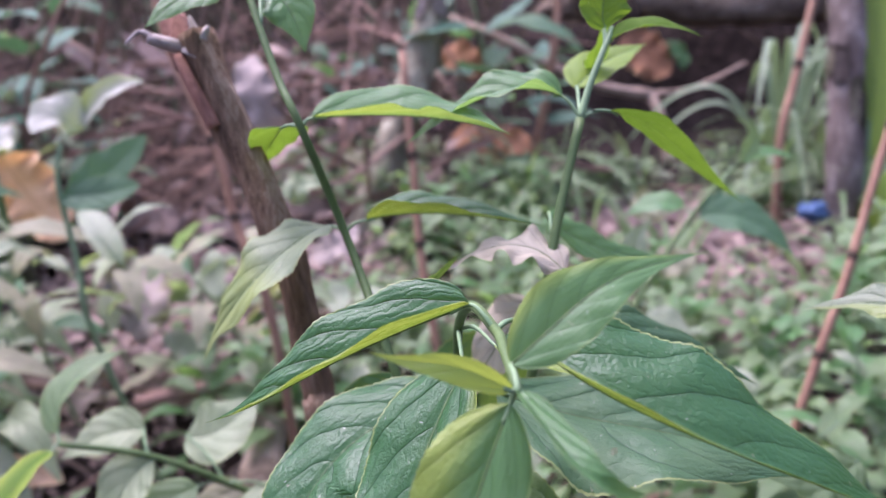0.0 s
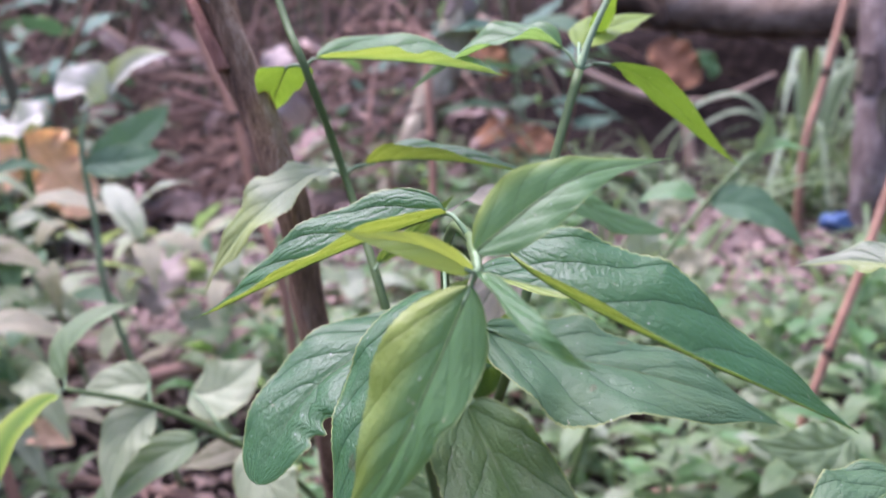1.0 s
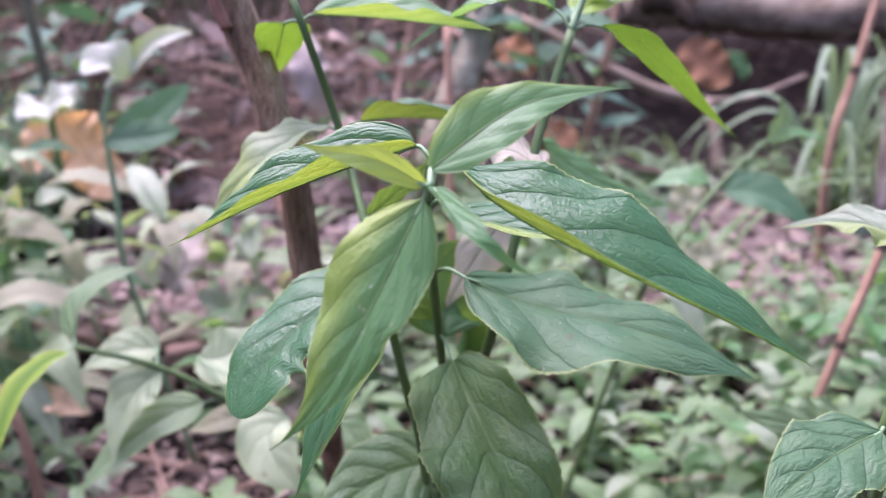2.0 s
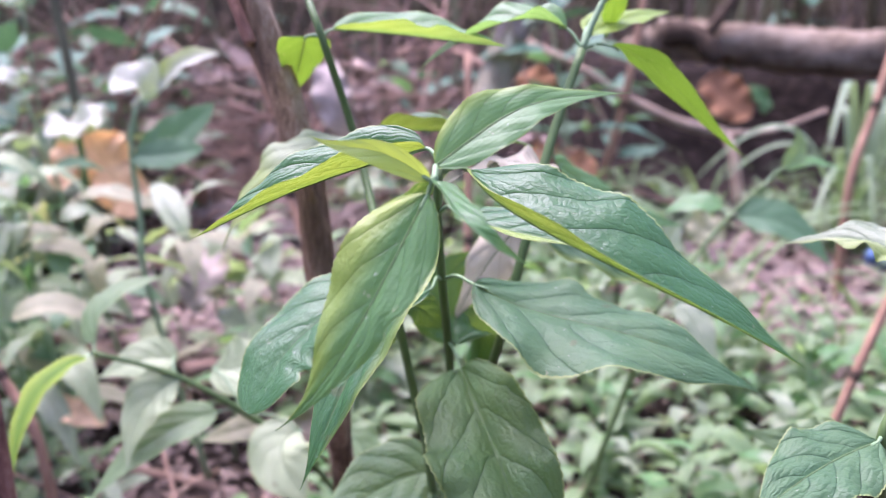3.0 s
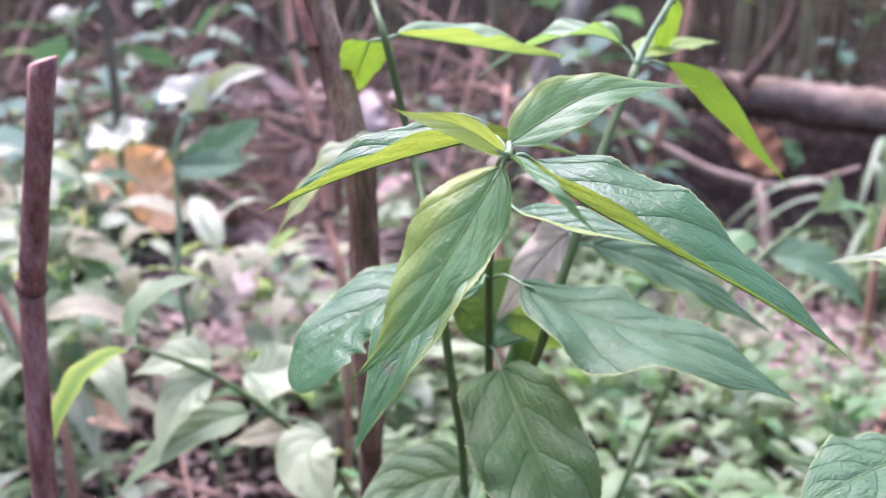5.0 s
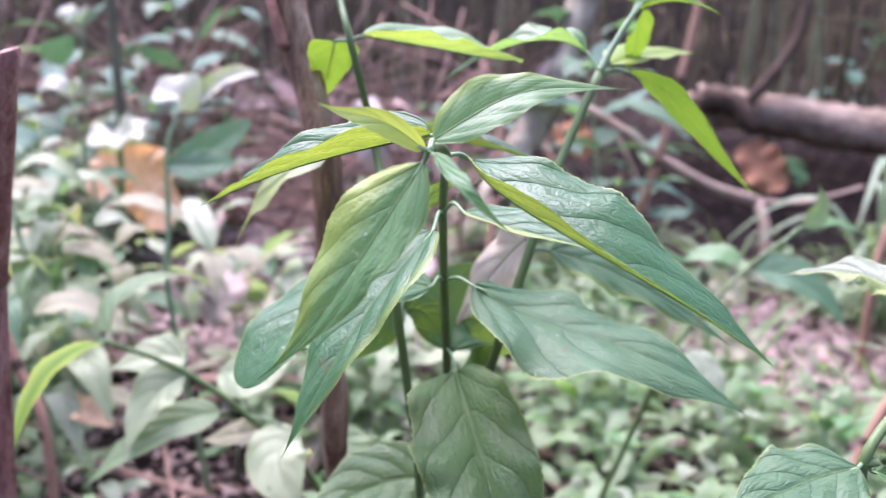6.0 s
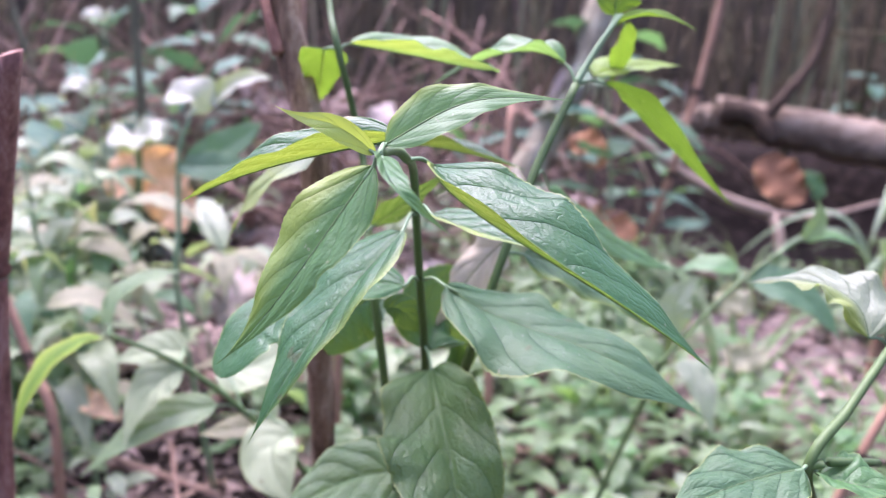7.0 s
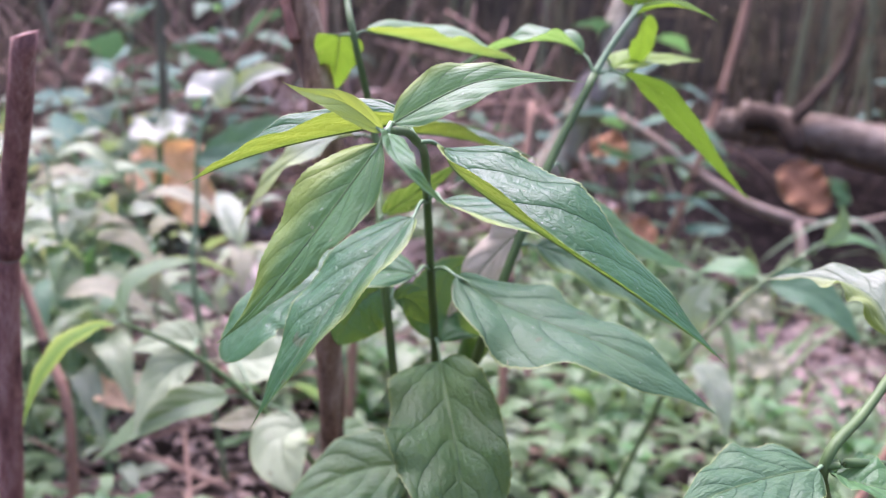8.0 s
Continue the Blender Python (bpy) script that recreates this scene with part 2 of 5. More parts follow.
PINKWOOD = rough_material("bare pinkish wood", [(0.3, (0.17, 0.115, 0.078)), (0.7, (0.45, 0.35, 0.26))], 20, 0.8, None, 0.003, 0.6)
BLUE = rough_material("blue plastic", [(0.3, (0.03, 0.07, 0.16)), (0.7, (0.07, 0.14, 0.26))], 40, 0.55, None, 0.003, 0.5)
REDBARK = rough_material("red-brown bark", [(0.3, (0.12, 0.055, 0.035)), (0.55, (0.32, 0.16, 0.11)), (0.75, (0.48, 0.29, 0.20))], 80, 0.85, (1, 1, 0.2), 0.004, 0.9)
PALEDEAD = leaf_material("pale lilac dead leaf", (0.18, 0.14, 0.115), (0.40, 0.335, 0.285), (0.3, 0.25, 0.2), blotch=0.6, gloss=0.7, through_amount=0.15)
FIBRE = rough_material("pale torn wood", [(0.3, (0.25, 0.2, 0.17)), (0.7, (0.55, 0.5, 0.45))], 120, 0.9, (1, 1, 0.2), 0.002, 0.8)


# ---- building helpers ----
ORIGIN = {}


def thing(name, at, label, category, group=""):
    e = new(name)
    e.location = at
    e.empty_display_size = 0.02
    ORIGIN[e.name] = Vector(at)
    return tagged(e, label, category, group)


def finish(name, bm, material, smooth=True):
    me = bpy.data.meshes.new(name)
    for f in bm.faces:
        f.smooth = smooth
    bm.to_mesh(me)
    bm.free()
    me.materials.append(material)
    return new(name, me)


def part(name, bm, material, parent, label=""):
    """One mesh under a thing or under a part; its points are given in the world."""
    root = parent if parent.name in ORIGIN else parent.parent
    bmesh.ops.translate(bm, verts=bm.verts, vec=-ORIGIN[root.name])
    ob = finish(name, bm, material)
    ob.parent = parent
    if label:
        ob["label"] = label
    return ob


def curve_points(pts, steps):
    """A smooth line through the points (Catmull-Rom)."""
    pts = [Vector(p) for p in pts]
    ext = [2 * pts[0] - pts[1], *pts, 2 * pts[-1] - pts[-2]]
    out = []
    for i in range(1, len(ext) - 2):
        a, b, c, d = ext[i - 1:i + 3]
        for k in range(steps):
            t = k / steps
            out.append(0.5 * (2 * b + (c - a) * t + (2 * a - 5 * b + 4 * c - d) * t * t + (3 * b - a - 3 * c + d) * t ** 3))
    out.append(pts[-1])
    return out


def tube(bm, pts, r0, r1, sides=8, steps=5, wobble=0.0, knots=()):
    """A tapered, slightly uneven stem along the points; knots: places along it (0 to 1) where it swells."""
    line = curve_points(pts, steps)
    rings = []
    side = Vector((1, 0.2, 0.1))
    for i, p in enumerate(line):
        d = (line[min(i + 1, len(line) - 1)] - line[max(i - 1, 0)]).normalized()
        x = (side - d * side.dot(d)).normalized()
        y = d.cross(x)
        s = i / (len(line) - 1)
        r = r0 + (r1 - r0) * s
        for kn in knots:
            r *= 1 + 0.28 * math.exp(-((s - kn) / 0.018) ** 2)
        ring = []
        for k in range(sides):
            a = 2 * math.pi * k / sides
            rr = r * (1 + wobble * noise.noise(p * 30 + Vector((k * 1.7, 0, 0))))
            ring.append(bm.verts.new(p + (x * math.cos(a) + y * math.sin(a)) * rr))
        rings.append(ring)
    for a, b in zip(rings, rings[1:]):
        for k in range(sides):
            bm.faces.new((a[k], a[(k + 1) % sides], b[(k + 1) % sides], b[k]))
    bm.faces.new(rings[0][::-1])
    bm.faces.new(rings[-1])
    return bm


def stem_part(name, parent, pts, r0, r1, material, label="", **kw):
    return part(name, tube(bmesh.new(), pts, r0, r1, **kw), material, parent, label)


def profile(s, belly=0.55, point=1.15):
    top = belly / (belly + point)
    return (max(s, 0) ** belly) * (max(1 - s, 0) ** point) / (top ** belly * (1 - top) ** point)


def leaf_sheet(bm, B, M, T, width, face, fold=(20, 20), wave=0.07, teeth=34, serr=0.016, nu=104, nv=5, seed=0, belly=0.6, point=1.25, notches=(), sides=(1, 1), lime=(0, 0), bend=(0, 0, 0), quilt=0.0, veins=5.0, lime_span=(0.0, 1.4)):
    """A leaf blade from base B over M to tip T, with its upper side towards face; fold: degrees by which each half
    rises; bend: an S in its line; quilt: how far it puffs up between the side veins; lime: how much of each half is
    painted as if light shone through it.
    """
    B, M, T, face, bend = Vector(B), Vector(M), Vector(T), Vector(face).normalized(), Vector(bend)
    ctrl = 2 * M - (B + T) / 2
    uvl = bm.loops.layers.uv.get("UVMap") or bm.loops.layers.uv.new("UVMap")
    lit_tone = bm.loops.layers.uv.get("lit_tone") or bm.loops.layers.uv.new("lit_tone")
    rows = []
    rnd = random.Random(seed)
    ph, ph2, k1 = rnd.random() * 6.28, rnd.random() * 6.28, 2.2 + rnd.random() * 1.5
    for i in range(nu + 1):
        s = i / nu
        p = B * (1 - s) ** 2 + ctrl * 2 * s * (1 - s) + T * s * s + bend * (4 * s * (1 - s) * (1 - 2 * s))
        d = (2 * (ctrl - B) * (1 - s) + 2 * (T - ctrl) * s + bend * (4 - 24 * s + 24 * s * s)).normalized()
        N = (face - d * face.dot(d)).normalized()
        S = d.cross(N)
        row = []
        for j in range(-nv, nv + 1):
            v = j / nv
            h = width / 2 * max(profile(s, belly, point), 0.012)
            sg = 1 if v >= 0 else -1
            if abs(j) == nv:
                h *= 1 + serr * (2 * ((s * teeth) % 1.0) - 1)
            h *= 1 + 0.03 * math.sin(9 * s + ph + sg) + 0.008 * math.sin(31 * s + ph2 * sg)
            a = radians(fold[1] if v > 0 else fold[0]) * (1 - 0.35 * s)
            off = S * (sg * math.cos(a)) + N * math.sin(a)
            h *= sides[1] if v > 0 else sides[0]
            for ns, nside, deep, half in notches:
                if sg == nside:
                    h *= 1 - deep * math.exp(-((s - ns) / half) ** 4)
            q = p + off * (abs(v) * h)
            q += N * (wave * h * v * v * math.sin(2 * math.pi * k1 * s + ph + (2.1 if sg > 0 else 0)))
            q += N * (wave * 0.14 * h * abs(v) ** 3 * math.sin(2 * math.pi * 2.7 * k1 * s + ph2 + sg))
            q -= N * (0.12 * h * v * v)
            if quilt:
                phase = (s - 0.34 * abs(v) ** 1.25) * veins
                ridge = abs(2 * (phase % 1.0) - 1)
                puff = (1 - ridge ** 3) * min(1, 6 * abs(v)) * min(1, 2.6 * (1 - s)) * (1 - abs(v) ** 6)
                puff += 0.35 * noise.noise(Vector((s * 26, v * 5 + seed, seed * 1.3))) * (1 - v * v)
                q += N * (quilt * puff)
            row.append((bm.verts.new(q), s, v))
        rows.append(row)
    for i, (ra, rb) in enumerate(zip(rows, rows[1:])):
        for k in range(2 * nv):
            quad = (ra[k], ra[k + 1], rb[k + 1], rb[k])
            f = bm.faces.new([q[0] for q in quad])
            for loop, q in zip(f.loops, quad):
                loop[uvl].uv = (q[1], q[2] * 0.5 + 0.5)
                # Painted shine-through: strongest at the edge, weaker towards the tip.
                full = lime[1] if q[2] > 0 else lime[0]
                lit_band = max(0.0, min(1.0, (abs(q[2]) - 1.0 + full) / 0.45)) if full else 0.0
                loop[lit_tone].uv = (lit_band * (1 - 0.55 * q[1]) * max(0.0, min(1.0, (lime_span[1] - q[1]) / 0.25)) * max(0.0, min(1.0, 1 + (q[1] - lime_span[0]) / 0.15 if lime_span[0] else 1.0)), 0.0)
    return bm


SEED = [0]


def leaf(plant, B, M, T, width, face, material, node=None, label="", name="leaf", petiole=0.00075, **kw):
    """A leaf of a plant, with its stalk from the stem's node to the blade as a part of its own."""
    SEED[0] += 1
    if kw.get("nu", 104) > 90 and width > 0.012 and name == "leaf":
        kw = {"nv": 9, "nu": 130, "quilt": 0.0006 * min(1, width / 0.03), **kw}
    ob = part(name, leaf_sheet(bmesh.new(), B, M, T, width, face, seed=SEED[0], **kw), material, plant, label)
    if node:
        a, b = Vector(node), Vector(B)
        mid = (a + b) / 2 + Vector((0, 0, 0.12 * (b - a).length))
        end = b + (Vector(M) - b) * 0.12
        if kw.get("nu", 104) > 90 and width > 0.019:
            m, t, bend = Vector(M), Vector(T), Vector(kw.get("bend", (0, 0, 0)))
            ctrl = 2 * m - (b + t) / 2
            rib = [b * (1 - s) ** 2 + ctrl * 2 * s * (1 - s) + t * s * s + bend * (4 * s * (1 - s) * (1 - 2 * s)) for s in (0.0, 0.15, 0.3, 0.45, 0.6, 0.75, 0.9)]
            part("midrib", tube(bmesh.new(), rib, 0.00036, 0.00014, 6, 4), STEM, ob)
        part("petiole", tube(bmesh.new(), [a, mid, b, end], petiole * 1.15, petiole * 0.7, 6, 4), PALESTEM, ob)
    return ob


# ---- ground ----
def ground_height(x, y):
    h = 0.035 * noise.noise((x * 0.9, y * 0.9, 0)) + 0.012 * noise.noise((x * 4, y * 4, 3)) - 0.03
    h += 0.03 * max(0, y - 2.2)
    bank = max(0.0, min(1.0, (y - 3.02) / 0.35)) * max(0.0, min(1.0, (x - 0.35) / 0.3))
    h += 0.26 * bank * bank * (3 - 2 * bank)
    h -= 0.05 * math.exp(-((y - 2.75) / 0.28) ** 2) * max(0.0, min(1.0, (x - 0.35) / 0.3))
    h += 0.10 * math.exp(-((y - 2.3 - 0.1 * x) / 0.35) ** 2) * max(0, min(1, -x * 0.8 + 0.3))
    return h


def build_ground():
    bm = bmesh.new()
    n = 180
    grid = []
    for i in range(n + 1):
        row = []
        for j in range(n + 1):
            u, v = 2 * i / n - 1, 2 * j / n - 1
            x = 4 * u + 56 * u ** 5 * abs(u) ** 2
            y = 1.5 + 4 * v + 56 * v ** 5 * abs(v) ** 2
            far = max(abs(x), abs(y - 1.5))
            z = ground_height(x, min(y, 6)) if far < 12 else ground_height(x, min(y, 6)) * max(0.0, 1 - (far - 12) / 20)
            row.append(bm.verts.new((x, y, z)))
        grid.append(row)
    for i in range(n):
        for j in range(n):
            bm.faces.new((grid[i][j], grid[i + 1][j], grid[i + 1][j + 1], grid[i][j + 1]))
    return tagged(finish("ground", bm, SOIL), "dark forest soil with fallen dry matter", "ground", kind="structure")


build_ground()


def hollow(x, y):
    """The hollow under the log, clear of litter so dark soil stands in for shade."""
    return 0.36 < x < 2.1 + 0.3 * math.sin(5 * y) and 2.12 < y < 4.3


def pocket(x, y):
    """Gaps in the litter at the back, where the dark soil shows."""
    return y > 1.75 and noise.noise((x * 3.2, y * 3.2, 5.0)) > 0.0


def build_backdrop():
    bm = bmesh.new()
    n = 96
    rings = []
    for z, r in ((-0.5, 13), (1.5, 13), (3.6, 13.6)):
        rings.append([bm.verts.new((r * math.cos(2 * math.pi * k / n), 1.5 + r * math.sin(2 * math.pi * k / n), z + (0.7 * noise.noise((k * 0.4, 0, z)) if z > 3 else 0))) for k in range(n)])
    for a, b in zip(rings, rings[1:]):
        for k in range(n):
            bm.faces.new((a[k], b[k], b[(k + 1) % n], a[(k + 1) % n]))
    return tagged(finish("backdrop", bm, FAR), "dim brown woods in the distance", "backdrop", kind="structure")


build_backdrop()


def build_thicket():
    rnd = random.Random(5)
    bm = bmesh.new()
    for i in range(640):
        x, y = rnd.uniform(-4.5, 5.0), rnd.uniform(3.3, 7.5)
        z = ground_height(x, min(y, 6)) - 0.02
        h = rnd.uniform(0.7, 2.6)
        lx, ly = rnd.gauss(0, 0.16) * h, rnd.gauss(0, 0.1) * h
        r = rnd.choice((0.003, 0.004, 0.006, 0.009, 0.013))
        tube(bm, [(x, y, z), (x + lx * 0.4 + rnd.gauss(0, 0.03), y + ly * 0.5, z + h * 0.5), (x + lx, y + ly, z + h)], r, r * 0.5, 5, 3)
    for i in range(700):
        a, d = rnd.uniform(math.pi * 0.9, math.pi * 2.1), rnd.uniform(3.8, 7.5)
        x, y = d * math.cos(a), 1.5 + d * math.sin(a)
        z, h, r = ground_height(x, y) - 0.02, rnd.uniform(0.7, 2.4), rnd.choice((0.004, 0.006, 0.01))
        tube(bm, [(x, y, z), (x + rnd.gauss(0, 0.08), y, z + h * 0.5), (x + rnd.gauss(0, 0.2), y + rnd.gauss(0, 0.2), z + h)], r, r * 0.5, 4, 2)
    for i in range(1500):
        x, y = rnd.uniform(-4.0, 4.5), rnd.uniform(3.1, 5.5)
        z = ground_height(x, min(y, 6)) + 1.3 * rnd.random() ** 1.6
        d = Vector((rnd.gauss(0, 1), rnd.gauss(0, 0.5), rnd.gauss(0, 0.8))).normalized() * rnd.uniform(0.2, 0.7)
        B = Vector((x, y, max(z, 0.02)))
        r = rnd.choice((0.002, 0.003, 0.004, 0.006))
        tube(bm, [B, B + d * 0.5 + Vector((0, 0, 0.03)), B + d], r, r * 0.6, 4, 2)
    return tagged(finish("thicket", bm, THICKET), "tangled thicket of thin brown stems in shade", "undergrowth", kind="stuff")


build_thicket()


def build_litter():
    rnd = random.Random(8)
    bm = bmesh.new()
    for i in range(7000):
        y = 0.35 + 4.2 * rnd.random() ** 1.3
        x = rnd.uniform(-0.75, 0.75) * (y + 0.5)
        if hollow(x, y) or pocket(x, y):
            continue
        z = ground_height(x, y) + 0.004 + 0.012 * rnd.random()
        a, L = rnd.uniform(0, 6.28), rnd.uniform(0.016, 0.052) * min(1.0, 0.3 + 0.45 * y)
        d = Vector((math.cos(a), math.sin(a), rnd.gauss(0, 0.25)))
        B = Vector((x, y, z))
        T = B + d * L
        M = (B + T) / 2 + Vector((0, 0, rnd.uniform(0.0, 0.25) * L))
        up = Vector((rnd.gauss(0, 0.5), rnd.gauss(0, 0.5), 1))
        leaf_sheet(bm, B, M, T, L * rnd.uniform(0.3, 0.6), up, (rnd.uniform(-10, 45), rnd.uniform(-10, 45)), 0.2, 5, 0.0, 5, 1, seed=i)
    for i in range(4500):
        cx, cy, rx, ry = ((0.66, 1.55, 0.34, 0.5), (-0.42, 1.75, 0.42, 0.45), (-0.30, 1.02, 0.26, 0.48))[i % 3]
        a, q = rnd.uniform(0, 6.28), rnd.random() ** 0.5
        B = Vector((cx + rx * q * math.cos(a), cy + ry * q * math.sin(a), 0))
        B.z = ground_height(B.x, B.y) + 0.01 + 0.03 * rnd.random()
        a, L = rnd.uniform(0, 6.28), rnd.uniform(0.018, 0.062) * min(1.0, 0.25 + 0.5 * B.y) * (1.0 if i % 3 < 2 else 0.5)
        T = B + Vector((math.cos(a), math.sin(a), rnd.gauss(0, 0.2))) * L
        leaf_sheet(bm, B, (B + T) / 2 + Vector((0, 0, 0.2 * L)), T, L * rnd.uniform(0.35, 0.6), Vector((rnd.gauss(0, 0.4), rnd.gauss(0, 0.4) - 0.3, 1)), (15, 25), 0.2, 5, 0.0, 5, 1, seed=i)
    return tagged(finish("leaf_litter", bm, LITTER), "layer of dry brown fallen leaves on soil", "leaf litter", kind="stuff")


build_litter()


def build_outer_litter():
    """The same litter all round, beyond the nearest stretch."""
    rnd = random.Random(18)
    bm = bmesh.new()
    for i in range(12000):
        x, y = rnd.uniform(-5.0, 5.0), rnd.uniform(-3.5, 4.6)
        if abs(x) < 0.75 * (y + 0.5) and y > 0.3 or hollow(x, y):
            continue
        a, L = rnd.uniform(0, 6.28), rnd.uniform(0.03, 0.09)
        B = Vector((x, y, ground_height(x, y) + 0.006 + 0.01 * rnd.random()))
        T = B + Vector((math.cos(a), math.sin(a), rnd.gauss(0, 0.2))) * L
        leaf_sheet(bm, B, (B + T) / 2 + Vector((0, 0, 0.1 * L)), T, L * 0.45, Vector((rnd.gauss(0, 0.4), rnd.gauss(0, 0.4), 1)), (20, 20), 0.1, 3, 0.0, 3, 1, seed=i)
    return tagged(finish("leaf_litter", bm, LITTER), "dry brown fallen leaves strewn around", "leaf litter", kind="stuff")


build_outer_litter()


def build_undergrowth():
    """Low herbs past counting that go on all round the clearing."""
    rnd = random.Random(19)
    bm = bmesh.new()
    planted = 0
    while planted < 850:
        x, y = rnd.uniform(-4.6, 4.6), rnd.uniform(-3.4, 4.4)
        if (abs(x) < 0.78 * (y + 0.5) + 0.1 and y > 0.2) or hollow(x, y) or x * x + (y - 0.1) ** 2 < 0.2 or noise.noise((x * 0.8, y * 0.8, 9)) < -0.25:
            continue
        planted += 1
        z, h = ground_height(x, y), rnd.uniform(0.05, 0.22)
        tube(bm, [(x, y, z - 0.01), (x, y, z + h * 0.6), (x + rnd.gauss(0, 0.01), y, z + h)], 0.002, 0.001, 4, 1)
        turn, size = rnd.uniform(0, 6.28), rnd.uniform(0.04, 0.10)
        for k in range(6):
            a = turn + k * 1.57 + (k // 2) * 1.2 + rnd.gauss(0, 0.2)
            d = Vector((math.cos(a), math.sin(a), 0))
            B = Vector((x, y, z + h * (0.5 + 0.25 * (k // 2)))) + d * 0.008
            leaf_sheet(bm, B, B + d * size * 0.5 + Vector((0, 0, size * 0.2)), B + d * size + Vector((0, 0, size * rnd.uniform(-0.1, 0.2))), size * 0.4, (rnd.gauss(0, 0.2), rnd.gauss(0, 0.2), 1), (18, 18), 0.1, 4, 0.0, 5, 1, seed=k)
    return tagged(finish("low_undergrowth", bm, WEED), "low green herbs covering the forest floor", "undergrowth", kind="stuff")


build_undergrowth()


def build_twigs():
    rnd = random.Random(9)
    bm = bmesh.new()
    for i in range(1100):
        y = 0.5 + 4.5 * rnd.random()
        x = rnd.uniform(-0.8, 0.7) * (y + 0.5)
        if hollow(x, y):
            continue
        z = ground_height(x, y) + 0.01 + 0.03 * rnd.random()
        a, L = rnd.uniform(0, 6.28), rnd.uniform(0.08, 0.5)
        d = Vector((math.cos(a), math.sin(a) * 0.6, abs(rnd.gauss(0, 0.12))))
        B = Vector((x, y, z))
        if hollow(x + d.x * L, y + d.y * L):
            continue
        r = rnd.choice((0.0012, 0.002, 0.003, 0.0045))
        tube(bm, [B, B + d * L * 0.5 + Vector((rnd.gauss(0, 0.02), 0, 0.01)), B + d * L], r, r * 0.5, 5, 2)
    return tagged(finish("fallen_twigs", bm, TWIG), "scattered dry brown twigs on soil", "twigs", kind="stuff")


build_twigs()


def build_heap():
    """Dry brush and long curled leaves heaped up behind the herbs."""
    rnd = random.Random(14)
    bm = bmesh.new()
    for i in range(700):
        y = rnd.uniform(1.95, 3.3)
        x = rnd.uniform(-1.5, 0.55) * (0.5 + y * 0.25)
        if hollow(x, y) or pocket(x, y):
            continue
        hump = 0.42 * math.exp(-((y - 2.7) / 0.5) ** 2) * math.exp(-((x + 0.45) / 0.75) ** 2)
        z = ground_height(x, y) + hump * rnd.random() ** 0.5
        L = rnd.uniform(0.07, 0.26)
        d = Vector((rnd.gauss(0, 1), rnd.gauss(0, 0.5) - 0.3, rnd.gauss(0, 0.45))).normalized()
        B = Vector((x, y, z))
        T = B + d * L
        leaf_sheet(bm, B, (B + T) / 2 + Vector((0, 0, rnd.uniform(0, 0.2) * L)), T, L * rnd.uniform(0.15, 0.4), Vector((rnd.gauss(0, 0.5), -0.5 + rnd.gauss(0, 0.4), 1)), (rnd.uniform(0, 60), rnd.uniform(0, 60)), 0.25, 5, 0.0, 7, 1, seed=i)
    return tagged(finish("dry_leaf_heap", bm, LITTER), "heap of long curled dry brown leaves", "leaf litter", kind="stuff")


build_heap()


def build_brush():
    rnd = random.Random(15)
    bm = bmesh.new()
    for i in range(640):
        y = rnd.uniform(1.9, 3.6)
        x = rnd.uniform(-1.7, 0.75) * (0.5 + y * 0.25)
        if hollow(x, y):
            continue
        z = ground_height(x, y) + 0.45 * rnd.random() ** 1.5
        d = Vector((rnd.gauss(0, 1), rnd.gauss(0, 0.4), rnd.gauss(0.15, 0.55))).normalized() * rnd.uniform(0.2, 0.8)
        B = Vector((x, y, z))
        if hollow(x + d.x, y + d.y) or hollow(x + d.x / 2, y + d.y / 2) or x + d.x > 0.45:
            continue
        r = rnd.choice((0.002, 0.003, 0.005, 0.008))
        tube(bm, [B, B + d * 0.5 + Vector((rnd.gauss(0, 0.03), 0, rnd.gauss(0, 0.03))), B + d], r, r * 0.5, 5, 2)
    return tagged(finish("dry_brush", bm, TWIG), "tangle of dry brown twigs and brush", "twigs", kind="stuff")


build_brush()


